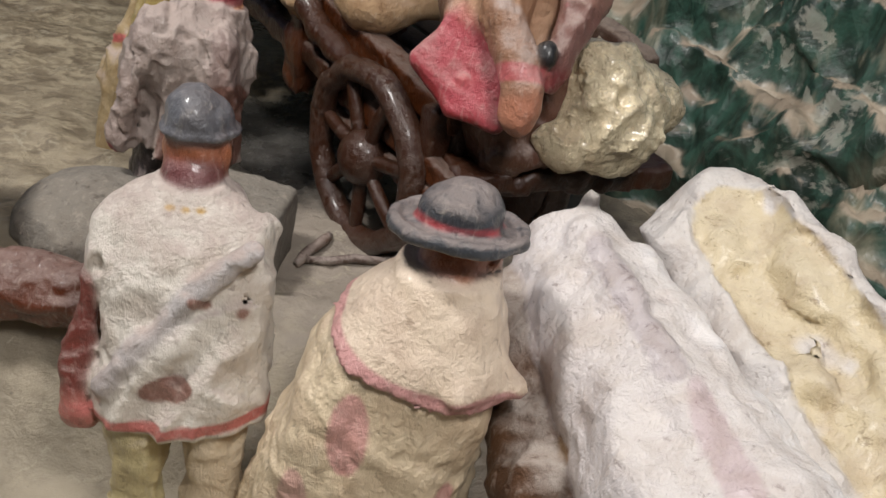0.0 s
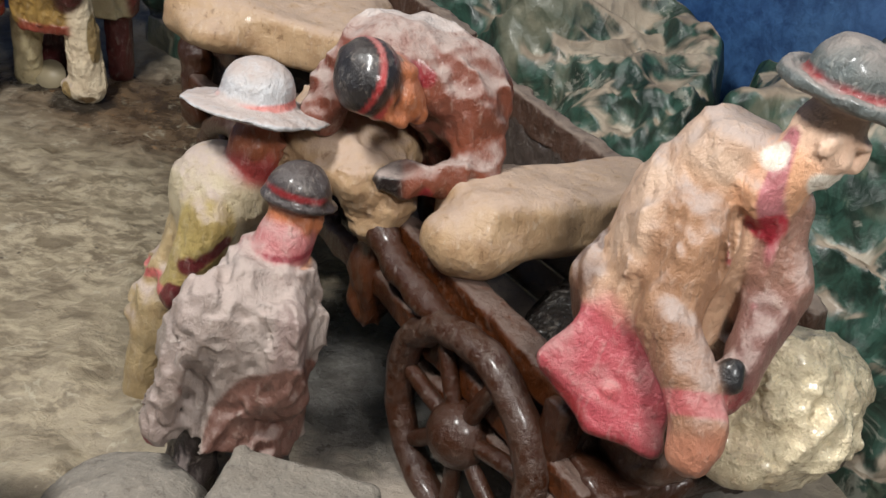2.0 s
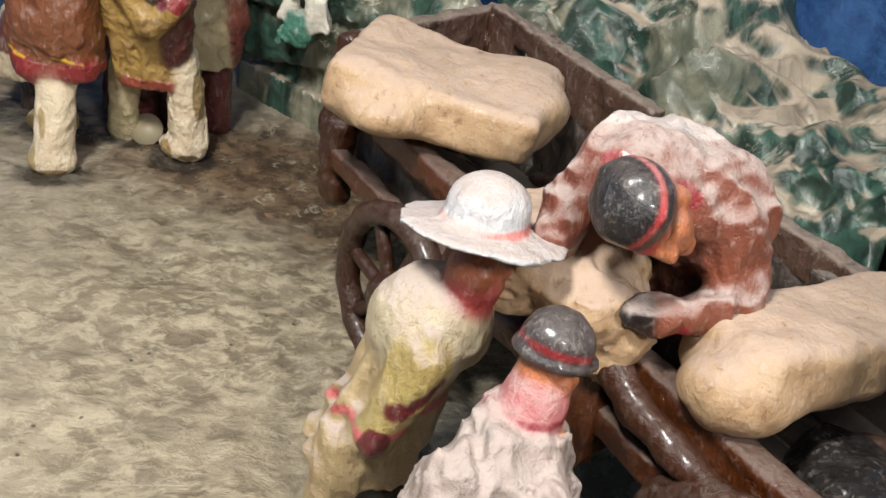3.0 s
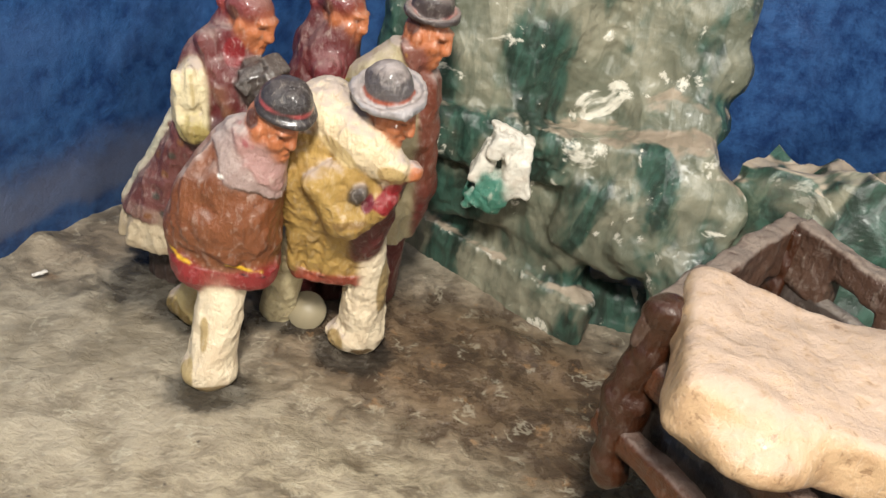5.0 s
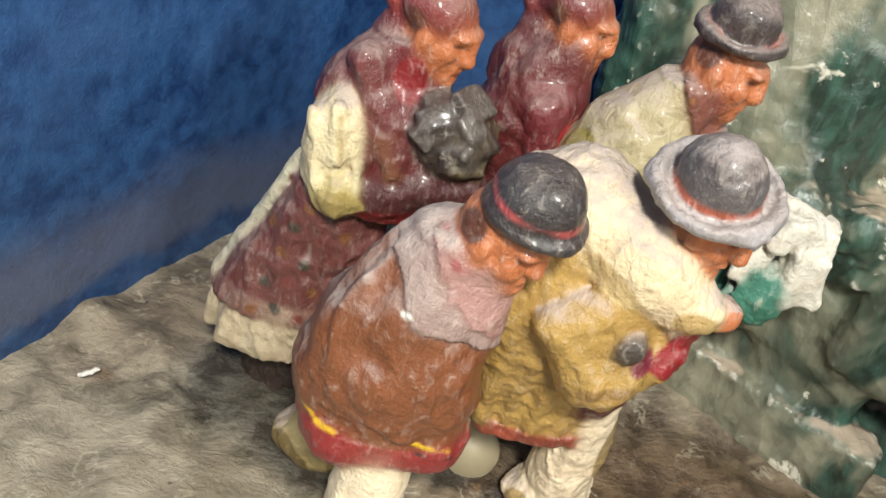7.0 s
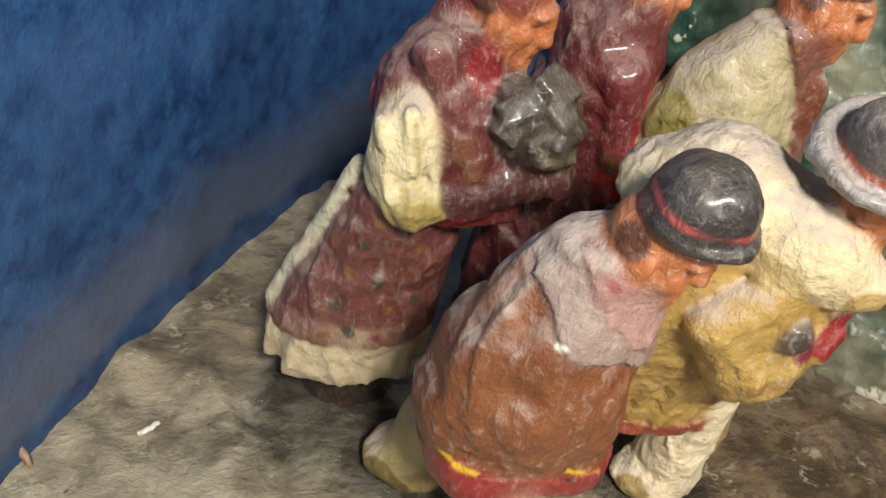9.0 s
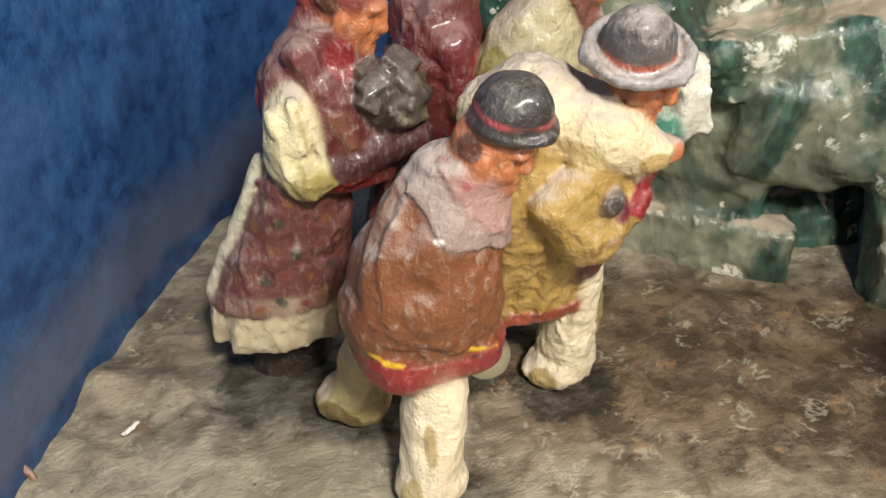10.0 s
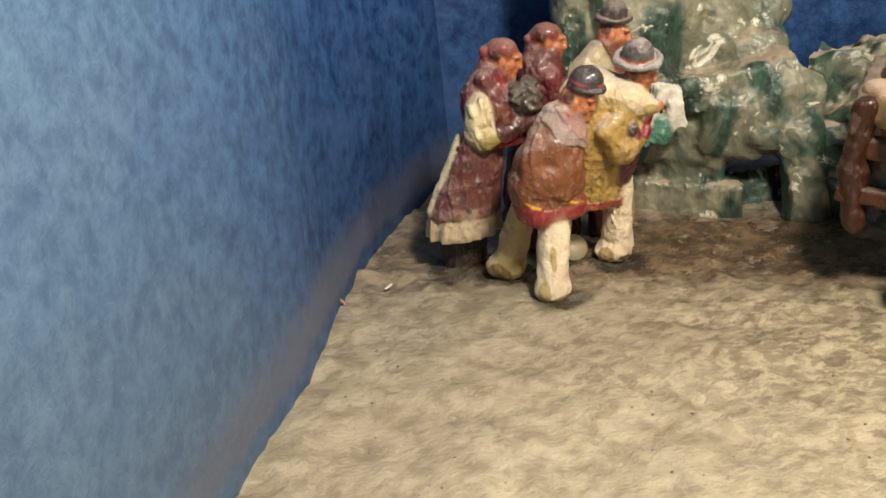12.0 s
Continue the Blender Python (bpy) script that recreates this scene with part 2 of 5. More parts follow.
def rock_paint(name, bare, low, high, grain=(1, 1, 0.30), white=0.85):
    """Painted rock: bare is how much of it stays dark green, low and high where the dusty beige begins and ends on slopes."""
    mat, tree, shader = nodes_of(name)
    net = Net(tree)
    where = net.coords()
    strokes = net.noise(net.coords(grain, (0, 8, 0)), 85, 6, 0.68, 0.6)
    drips = net.noise(net.coords((1, 1, 0.35)), 40, 5, 0.6, 0.5)
    broad, fine = net.noise(where, 24, 4, 0.55, 0.5), net.noise(where, 500, 5, 0.7)
    patch = net.noise(net.coords((1, 1, 0.6)), 15, 4, 0.55, 0.7)
    green = net.mix(net.step(strokes, 0.40, 0.62), rgb(16, 40, 34), rgb(46, 80, 68))
    pale = net.mix(net.step(broad, 0.36, 0.62), rgb(98, 100, 84), rgb(142, 138, 118))
    pale = net.mix(net.step(strokes, 0.50, 0.68, 0.5), pale, rgb(74, 84, 70))
    base = net.mix(net.step(patch, bare, bare + 0.09, 0.92), pale, green)
    base = net.mix(net.step(drips, 0.60, 0.66, 0.4), base, net.mix(net.step(strokes, 0.4, 0.6), rgb(58, 84, 70), rgb(120, 122, 100)))
    base = net.mix(net.math("MULTIPLY", net.step(net.noise(where, 30, 5, 0.65, 0.6), 0.595, 0.645), white), base, rgb(216, 210, 194))
    facing = net.math("ADD", net.up(), net.math("MULTIPLY", net.math("SUBTRACT", net.noise(net.coords((1, 2.0, 1), (0, 0, -40)), 19, 4, 0.5, 1.2), 0.5), 2.0))
    lies = net.step(facing, low, high, 0.9)
    base = net.mix(lies, base, net.mix(net.step(broad, 0.35, 0.65), rgb(146, 130, 112), rgb(182, 166, 146)))
    edge = net.step(net.add("ShaderNodeNewGeometry").outputs["Pointiness"], 0.525, 0.56, white)
    base = net.mix(net.math("MULTIPLY", edge, net.step(drips, 0.42, 0.55)), base, rgb(222, 216, 200))
    net.link(base, shader.inputs["Base Color"])
    net.link(net.math("ADD", net.math("ADD", net.math("MULTIPLY", lies, 0.22), 0.20), net.math("MULTIPLY", strokes, 0.45)), shader.inputs["Roughness"])
    shader.inputs["Coat Weight"].default_value = 0.1
    shader.inputs["Coat Roughness"].default_value = 0.2
    chips = net.cells(net.coords((1, 1, 0.6)), 75)
    first = net.bump(strokes, 0.35, 0.003, net.bump(chips, 0.5, 0.006, net.bump(drips, 0.3, 0.005, net.bump(broad, 0.4, 0.008))))
    net.link(net.bump(fine, 0.3, 0.001, first), shader.inputs["Normal"])
    return mat


def plain(name, colour, rough=0.7):
    mat, tree, shader = nodes_of(name)
    net = Net(tree)
    tone = net.noise(net.coords(), 14, 4)
    net.link(net.mix(net.step(tone, 0.3, 0.7), colour, tuple(v * 0.85 for v in colour)), shader.inputs["Base Color"])
    shader.inputs["Roughness"].default_value = rough
    return mat


EARTH, SKY = ground_material(), sky_paint()
ROCK, BANK = rock_paint("green_painted_rock", 0.45, 0.62, 0.95), rock_paint("dark_green_bank_rock", 0.38, 0.48, 0.86, (0.6, 1.0, 0.6), 0.3)
ROOM = plain("cream_room_plaster", rgb(196, 184, 164))


# ---- sculpting: smooth-blended solids turned into one mesh ----
class Solid:
    def __init__(self, dist, low, high, colour, blend, cut=False):
        self.dist, self.low, self.high, self.colour, self.blend, self.cut = dist, np.array(low), np.array(high), colour, blend, cut
        self.dusty = 1.0


def turned(rot):
    return np.array(Euler([radians(a) for a in rot]).to_matrix())


def ball(c, r, colour, blend=0.004, rot=(0, 0, 0)):
    """An ellipsoid with radii r."""
    c, r = np.array(c, float), np.array((r,) * 3 if isinstance(r, float) else r, float)
    m = turned(rot)

    def dist(p):
        q = (p - c) @ m
        a = np.linalg.norm(q / r, axis=1)
        return a * (a - 1) / (np.linalg.norm(q / r**2, axis=1) + 1e-9)

    reach = np.abs(m) @ r
    return Solid(dist, c - reach, c + reach, colour, blend)


def limb(a, b, ra, rb, colour, blend=0.004):
    """A tapered rod with round ends from a to b."""
    a, b = np.array(a, float), np.array(b, float)
    ab = b - a

    def dist(p):
        h = np.clip((p - a) @ ab / (ab @ ab), 0, 1)
        return np.linalg.norm(p - a - h[:, None] * ab, axis=1) - (ra + (rb - ra) * h)

    r = max(ra, rb)
    return Solid(dist, np.minimum(a, b) - r, np.maximum(a, b) + r, colour, blend)


def cone(a, b, ra, rb, squash, colour, blend=0.004, rot=0.0, pleats=0, depth=0.0):
    """A flat-ended skirt or coat from a (radius ra) to b (rb), its section squashed in one direction; pleats ripple its lower part."""
    a, b = np.array(a, float), np.array(b, float)
    axis = (b - a) / np.linalg.norm(b - a)
    side = np.array((math.cos(radians(rot)), math.sin(radians(rot)), 0.0))
    side -= axis * (side @ axis)
    side /= np.linalg.norm(side)
    other = np.cross(axis, side)
    long = np.linalg.norm(b - a)

    def dist(p):
        q = p - a
        h = q @ axis
        x, y = q @ side, q @ other / squash
        r = ra + (rb - ra) * np.clip(h / long, 0, 1)
        if pleats:
            r = r + depth * np.sin(pleats * np.arctan2(y, x) + 3 * np.sin(2 * np.arctan2(y, x))) * np.clip(h / long, 0, 1)
        d = (np.hypot(x, y) - r) * min(1.0, squash) * 0.9
        e = np.maximum(-h, h - long)
        return np.minimum(np.maximum(d, e), 0) + np.hypot(np.maximum(d, 0), np.maximum(e, 0)) - 0.0015

    r = max(ra, rb) * max(1.0, squash) + depth + 0.002
    return Solid(dist, np.minimum(a, b) - r, np.maximum(a, b) + r, colour, blend)


def slab(c, half, colour, blend=0.004, rot=(0, 0, 0), round_=0.003):
    c, half, m = np.array(c, float), np.array(half, float), turned(rot)

    def dist(p):
        q = np.abs((p - c) @ m) - half + round_
        return np.linalg.norm(np.maximum(q, 0), axis=1) + np.minimum(q.max(1), 0) - round_

    reach = np.abs(m) @ half
    return Solid(dist, c - reach, c + reach, colour, blend)


def plank(a, b, wide, high, colour, blend=0.003, round_=0.002):
    """A bar with square section from a to b, wide across and high upward."""
    a, b = np.array(a, float), np.array(b, float)
    long = np.linalg.norm(b - a)
    along = (b - a) / long
    side = np.cross(along, (0, 0, 1.0))
    side = side / np.linalg.norm(side) if np.linalg.norm(side) > 0.1 else np.array((1.0, 0, 0))
    m = np.stack([along, side, np.cross(side, along)], 1)
    c, half = (a + b) / 2, np.array((long, wide, high)) / 2

    def dist(p):
        q = np.abs((p - c) @ m) - half + round_
        return np.linalg.norm(np.maximum(q, 0), axis=1) + np.minimum(q.max(1), 0) - round_

    reach = np.abs(m) @ half
    return Solid(dist, c - reach, c + reach, colour, blend)


def flap(a, b, c, thick, colour, blend=0.003):
    """A three-cornered flat piece with rounded edges."""
    a, b, c = (np.array(p, float) for p in (a, b, c))
    normal = np.cross(b - a, c - a)

    def dist(p):
        near = np.full(len(p), 1e9)
        inside = np.ones(len(p), bool)
        for u, v in ((a, b), (b, c), (c, a)):
            e, q = v - u, p - u
            h = np.clip(q @ e / (e @ e), 0, 1)
            near = np.minimum(near, np.linalg.norm(q - h[:, None] * e, axis=1))
            inside &= q @ np.cross(normal, e) > 0
        flat = np.abs((p - a) @ normal) / np.linalg.norm(normal)
        return np.where(inside, flat, near) - thick

    return Solid(dist, np.min((a, b, c), 0) - thick, np.max((a, b, c), 0) + thick, colour, blend)


def ring(c, big, small, colour, blend=0.001, rot=(0, 0, 0)):
    c, m = np.array(c, float), turned(rot)

    def dist(p):
        q = (p - c) @ m
        return np.hypot(np.hypot(q[:, 0], q[:, 1]) - big, q[:, 2]) - small

    r = big + small
    return Solid(dist, c - r, c + r, colour, blend)


def bent(plan, n=6):
    """More points on a smooth curve through a plan's points."""
    out = []
    for k in range(len(plan) - 1):
        a, b, c, d = (np.array(plan[min(max(m, 0), len(plan) - 1)]) for m in (k - 1, k, k + 1, k + 2))
        for t in np.arange(n) / n:
            out.append(tuple(0.5 * (2 * b + (c - a) * t + (2 * a - 5 * b + 4 * c - d) * t**2 + (3 * b - a - 3 * c + d) * t**3)))
    return [*out, tuple(plan[-1])]


def loft(rows, colour, blend=0.004, power=2.3, turn=0.0, pleats=0, depth=0.0, round_=0.0015):
    """A body of level sections (height, x, y, half width, half depth) from the lowest up, squared by power; pleats ripple its foot."""
    keys = np.array(rows, float)
    dense = np.array(bent([tuple(r) for r in rows], 8))
    cs, sn = math.cos(radians(turn)), math.sin(radians(turn))

    def dist(p):
        z = p[:, 2]
        cx, cy, rx, ry = (np.interp(z, dense[:, 0], dense[:, k]) for k in (1, 2, 3, 4))
        x, y = p[:, 0] - cx, p[:, 1] - cy
        x, y = x * cs + y * sn, y * cs - x * sn
        grow = 1.0
        if pleats:
            ang = np.arctan2(y / ry, x / rx)
            grow = 1 + depth * np.sin(pleats * ang + 1.5 * np.sin(2 * ang)) * np.clip(1.3 - (z - keys[0, 0]) / (keys[-1, 0] - keys[0, 0]), 0.15, 1)
        r = ((np.abs(x) / (rx * grow)) ** power + (np.abs(y) / (ry * grow)) ** power) ** (1 / power)
        d = np.where(r < 1, (r - 1) * np.minimum(rx, ry), np.hypot(x, y) * (1 - 1 / np.maximum(r, 1e-3))) * 0.85
        e = np.maximum(keys[0, 0] - z, z - keys[-1, 0])
        return np.minimum(np.maximum(d, e), 0) + np.hypot(np.maximum(d, 0), np.maximum(e, 0)) - round_

    wide = keys[:, 3:].max() * (1.05 + depth) + round_
    low = np.array((keys[:, 1].min() - wide, keys[:, 2].min() - wide, keys[0, 0] - round_))
    high = np.array((keys[:, 1].max() + wide, keys[:, 2].max() + wide, keys[-1, 0] + round_))
    return Solid(dist, low, high, colour, blend)


def beyond(a, b, c, keep):
    """The side of the plane through a, b and c on which keep lies."""
    a, b, c, keep = (np.array(v, float) for v in (a, b, c, keep))
    n = np.cross(b - a, c - a)
    n /= np.linalg.norm(n)
    return a, n if (keep - a) @ n < 0 else -n


def shell(solid, grow, colour, sides, blend=0.0006):
    """A layer over a solid, thicker by grow, cut off at the given planes: a collar, a cape, a hem."""
    def dist(p):
        d = solid.dist(p) - grow
        for a, n in sides:
            d = np.maximum(d, (p - a) @ n)
        return d

    return Solid(dist, solid.low - grow, solid.high + grow, colour, blend)


def chunk(c, r, colours, seed, n=9):
    """Broken angular pieces packed into one lump."""
    rng = random.Random(seed)
    out = [ball(c, tuple(v * 0.8 for v in r), colours[0], 0.001)]
    for k in range(n):
        way = Vector((rng.uniform(-1, 1), rng.uniform(-1.2, 0.4), rng.uniform(-1, 1))).normalized()
        at = tuple(c[m] + way[m] * r[m] * 0.62 for m in range(3))
        half = tuple(rng.uniform(0.34, 0.52) * min(r) for _ in range(3))
        out.append(slab(at, half, colours[k % len(colours)], 0.0007, tuple(rng.uniform(-60, 60) for _ in range(3)), 0.0012))
    return out


def clean(solids, dusty=0.25):
    """The same solids, with less dust on them."""
    for s in solids:
        s.dusty = dusty
    return solids


def dent(solid):
    solid.cut = True
    return solid


def waves(p, size, seed, n=12):
    """A smooth bumpy field from about -1 to 1 with uneven bumps of about that size."""
    rng = np.random.RandomState(seed)
    way = rng.normal(size=(n, 3))
    way *= (rng.uniform(0.45, 1.7, n) / np.linalg.norm(way, axis=1) * 2 * math.pi / size)[:, None]
    bend = rng.normal(size=(3, 3)) / size
    p = p + 0.22 * size * np.sin(p @ bend.T * 2.2 + rng.uniform(0, 6.28, 3))
    return np.sin(p @ way.T + rng.uniform(0, 6.28, n)).sum(1) / (1.2 * n**0.5)


def facets(p, size, seed, n=3):
    """A field from about -1 to 1 made of flat faces that meet in creases."""
    rng = np.random.RandomState(seed)
    way = rng.normal(size=(n, 3))
    way *= (rng.uniform(0.5, 1.5, n) / np.linalg.norm(way, axis=1) * 2 * math.pi / size)[:, None]
    return np.arcsin(np.sin(p @ way.T + rng.uniform(0, 6.28, n))).sum(1) / (1.4 * n**0.5)


def nets(values, low, step):
    """The surface where a field of values on a grid is zero, as points and quads."""
    inside = values < 0
    n = np.array(values.shape)
    count = np.zeros(n - 1, np.int8)
    corners = [(i, j, k) for i in (0, 1) for j in (0, 1) for k in (0, 1)]
    for i, j, k in corners:
        count += inside[i : n[0] - 1 + i, j : n[1] - 1 + j, k : n[2] - 1 + k]
    cells = np.argwhere((count > 0) & (count < 8))
    number = np.full(n - 1, -1)
    number[tuple(cells.T)] = np.arange(len(cells))
    v = {c: values[cells[:, 0] + c[0], cells[:, 1] + c[1], cells[:, 2] + c[2]] for c in corners}
    total, hits = np.zeros((len(cells), 3)), np.zeros(len(cells))
    for c in corners:
        for axis in range(3):
            if c[axis]:
                continue
            d = tuple(1 if m == axis else c[m] for m in range(3))
            crosses = (v[c] < 0) != (v[d] < 0)
            t = np.where(crosses, v[c] / np.where(crosses, v[c] - v[d], 1), 0)
            spot = np.tile(np.array(c, float), (len(cells), 1))
            spot[:, axis] = t
            total += spot * crosses[:, None]
            hits += crosses
    points = np.array(low) + step * (cells + total / hits[:, None])
    quads = []
    for axis in range(3):
        one, two = (axis + 1) % 3, (axis + 2) % 3
        here = [slice(1, -1)] * 3
        here[axis] = slice(0, -1)
        there = list(here)
        there[axis] = slice(1, None)
        a, b = inside[tuple(here)], inside[tuple(there)]
        base = np.array([1 if m != axis else 0 for m in range(3)])
        for flip in (False, True):
            at = np.argwhere((b & ~a) if flip else (a & ~b)) + base
            back1, back2 = np.eye(3, dtype=int)[one], np.eye(3, dtype=int)[two]
            loop = [at, at - back1, at - back1 - back2, at - back2]
            ids = np.stack([number[tuple(q.T)] for q in (loop[::-1] if not flip else loop)], 1)
            quads.append(ids)
    quads = np.concatenate(quads)
    quads = quads[(quads >= 0).all(1)]
    a, b, c, d = (points[quads[:, m]] for m in range(4))
    if (np.cross(c - a, d - b) * (a + b + c + d - 4 * points.mean(0))).sum() < 0:
        quads = quads[:, ::-1]
    return points, quads


def mesh_of(name, points, quads, material, colours=None):
    mesh = bpy.data.meshes.new(name)
    mesh.vertices.add(len(points))
    mesh.vertices.foreach_set("co", points.astype(np.float32).ravel())
    mesh.loops.add(quads.size)
    mesh.loops.foreach_set("vertex_index", quads.astype(np.int32).ravel())
    mesh.polygons.add(len(quads))
    mesh.polygons.foreach_set("loop_start", np.arange(0, quads.size, 4, dtype=np.int32))
    mesh.polygons.foreach_set("loop_total", np.full(len(quads), 4, np.int32))
    mesh.update(calc_edges=True)
    mesh.validate()
    mesh.polygons.foreach_set("use_smooth", np.ones(len(mesh.polygons), bool))
    mesh.materials.append(material)
    if colours is not None:
        layer = mesh.attributes.new("paint", "FLOAT_COLOR", "POINT")
        layer.data.foreach_set("color", colours.astype(np.float32).ravel())
    return mesh


def sculpt(name, base, solids, material=PAINTED, step=0.0013, paints=(), lumps=(), seed=1, extra=None, folds=(), calm=()):
    """One mesh from solids, with its origin at base. paints: solids that only colour what lies in them. lumps: (size, height) of bumps.
    folds: (size, height, upright stretch) of sharp creases, left out in the balls calm: (centre, near, far)."""
    low = np.min([s.low for s in solids if not s.cut], 0) - 4 * step - 0.003
    high = np.max([s.high for s in solids if not s.cut], 0) + 4 * step + 0.003
    n = np.ceil((high - low) / step).astype(int) + 1

    def near_box(s, p, local, away=1.0):
        """A solid's distance, worked out only for the points about its own box."""
        if not local:
            return s.dist(p)
        reach = max(0.010, 1.3 * s.blend, 7 * step)
        close = ((p > s.low - reach) & (p < s.high + reach)).all(1)
        e = np.full(len(p), away)
        if close.any():
            e[close] = s.dist(p[close])
        return e

    def field(p, colours=False, local=False):
        d, rgb_sum, weight = None, 0, 0
        for k, s in enumerate(solids):
            e = near_box(s, p, local, 1.0 + k)
            if s.cut:
                d = np.maximum(d, -e)
                continue
            if d is None:
                d = e
            else:
                h = np.maximum(s.blend - np.abs(d - e), 0) / s.blend
                d = np.minimum(d, e) - h * h * s.blend / 4
            if colours:
                w = np.exp(np.clip(-e / 0.0007, -60, 20))[:, None]
                rgb_sum, weight = rgb_sum + w * np.array((*s.colour, s.dusty)), weight + w
        for k, (size, height) in enumerate(lumps):
            d = d + height * waves(p, size, seed + k)
        still = 1.0
        for c, near, far in calm:
            still = still * np.clip((np.linalg.norm(p - np.array(c), axis=1) - near) / (far - near), 0.12, 1)
        for k, (size, height, stretch) in enumerate(folds):
            q = p * np.array((1, 1, stretch))
            d = d + still * height * (1.6 * np.abs(waves(q, size, seed + 50 + k)) - 0.55 + 0.35 * facets(q, size * 1.3, seed + 70 + k))
        if extra:
            d = extra(p, d)
        if not colours:
            return d
        tint = rgb_sum / np.maximum(weight, 1e-30)
        for s in paints:
            a = np.clip(0.5 - near_box(s, p, True) / 0.0009, 0, 1)[:, None]
            tint = tint * (1 - a) + a * np.array((*s.colour, 0.45 * s.dusty))
        return tint

    # a coarse look first, then fine values only near the surface
    coarse = 4
    m = n // coarse + 2
    axes = [low[a] + step * coarse * np.arange(m[a]) for a in range(3)]
    grid = np.stack(np.meshgrid(*axes, indexing="ij"), -1).reshape(-1, 3)
    rough = field(grid).reshape(m)
    full = np.repeat(np.repeat(np.repeat(rough, coarse, 0), coarse, 1), coarse, 2)
    shift = coarse // 2
    full = np.roll(full, (-shift,) * 3, (0, 1, 2))[: n[0], : n[1], : n[2]].copy()
    near = np.argwhere(np.abs(full) < step * coarse * 1.5)
    full[tuple(near.T)] = field(low + step * near, False, True)
    for a in range(3):
        edge = [slice(None)] * 3
        for e in (0, -1):
            edge[a] = e
            full[tuple(edge)] = np.maximum(full[tuple(edge)], step)
    points, quads = nets(full, low, step)
    number = np.arange(len(points))
    while True:
        least = number[quads].min(1)
        after = number.copy()
        np.minimum.at(after, quads.ravel(), np.repeat(least, 4))
        after = after[after]
        if (after == number).all():
            break
        number = after
    main = np.bincount(number).argmax()
    quads = quads[number[quads[:, 0]] == main]
    used, quads = np.unique(quads, return_inverse=True)
    points, quads = points[used], quads.reshape(-1, 4)
    mesh = mesh_of(name, points - np.array(base), quads, material, np.clip(field(points, True, True), 0, 1))
    ob = new(name, mesh)
    ob.location = base
    return ob


def part(name, bm, material, parent, label=""):
    mesh = bpy.data.meshes.new(name)
    bm.to_mesh(mesh)
    bm.free()
    mesh.materials.append(material)
    for face in mesh.polygons:
        face.use_smooth = True
    ob = new(name, mesh)
    ob.parent = parent
    return tagged(ob, label)


def joined(name, bm, material, label, category, kind=""):
    return tagged(part(name, bm, material, None), label, category, kind=kind)


# ---- the setting ----
def sheet(name, nu, nv, place, material, label, category, kind="structure"):
    """A surface place(a, b) for a, b from 0 to 1, on arrays."""
    a, b = np.meshgrid(np.linspace(0, 1, nu), np.linspace(0, 1, nv), indexing="ij")
    points = np.stack(place(a.ravel(), b.ravel()), -1)
    k = (np.arange(nu - 1)[:, None] * nv + np.arange(nv - 1)).ravel()
    quads = np.stack([k, k + nv, k + nv + 1, k + 1], 1)
    ob = new(name, mesh_of(name, points, quads, material))
    return tagged(ob, label, category, kind=kind)


def smooth(x, low, high):
    t = np.clip((x - low) / (high - low), 0, 1)
    return t * t * (3 - 2 * t)


def ground_height(x, y):
    p = np.stack([x, y, 0 * x], -1)
    z = 0.0022 * waves(p, 0.07, 3) + 0.0011 * waves(p, 0.022, 5) + 0.0006 * waves(p, 0.009, 8)
    z = z - 0.055 * smooth(0.30 - y - 0.12 * x, 0.0, 0.06)
    return z + 0.02 * smooth(y, 0.84, 0.95) * smooth(x, -0.36, -0.25)


def ground_place(a, b):
    x, y = -0.95 + 1.75 * a, -0.15 + 1.35 * b
    return x, y, ground_height(x, y)


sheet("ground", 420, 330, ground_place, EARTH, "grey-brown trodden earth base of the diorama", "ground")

WALL_PLAN = ((-0.88, -0.15), (-0.80, 0.03), (-0.72, 0.24), (-0.65, 0.41), (-0.585, 0.567), (-0.53, 0.685), (-0.50, 0.77), (-0.462, 0.858), (-0.412, 0.943), (-0.335, 1.04), (-0.31, 1.075))


def wall_strip(name, plan, high, material, label, thick=0.03):
    """An upright wall along a line on the ground, with thickness, smoothly bent."""
    bm = bmesh.new()
    line = [Vector((*p, 0)) for p in plan]
    rows = []
    for k, p in enumerate(line):
        along = (line[min(k + 1, len(line) - 1)] - line[max(k - 1, 0)]).normalized()
        out = Vector((-along.y, along.x, 0)) * thick
        rows.append([bm.verts.new(q) for q in (p + Vector((0, 0, -0.09)), p + Vector((0, 0, high)), p + out + Vector((0, 0, high)), p + out + Vector((0, 0, -0.09)))])
    for r, s in zip(rows, rows[1:]):
        for k in range(4):
            bm.faces.new((r[k], s[k], s[(k + 1) % 4], r[(k + 1) % 4]))
    bm.faces.new(rows[0])
    bm.faces.new(rows[-1][::-1])
    bmesh.ops.recalc_face_normals(bm, faces=bm.faces)
    ob = part(name, bm, material, None)
    mod = ob.modifiers.new("edges", "BEVEL")
    mod.width, mod.segments, mod.limit_method = 0.002, 1, "ANGLE"
    return tagged(ob, label, "wall", kind="structure")


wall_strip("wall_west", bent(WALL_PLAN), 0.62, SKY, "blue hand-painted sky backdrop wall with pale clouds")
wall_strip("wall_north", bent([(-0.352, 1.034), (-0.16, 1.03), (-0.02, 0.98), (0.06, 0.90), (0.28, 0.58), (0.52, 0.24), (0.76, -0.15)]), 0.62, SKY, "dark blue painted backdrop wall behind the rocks")


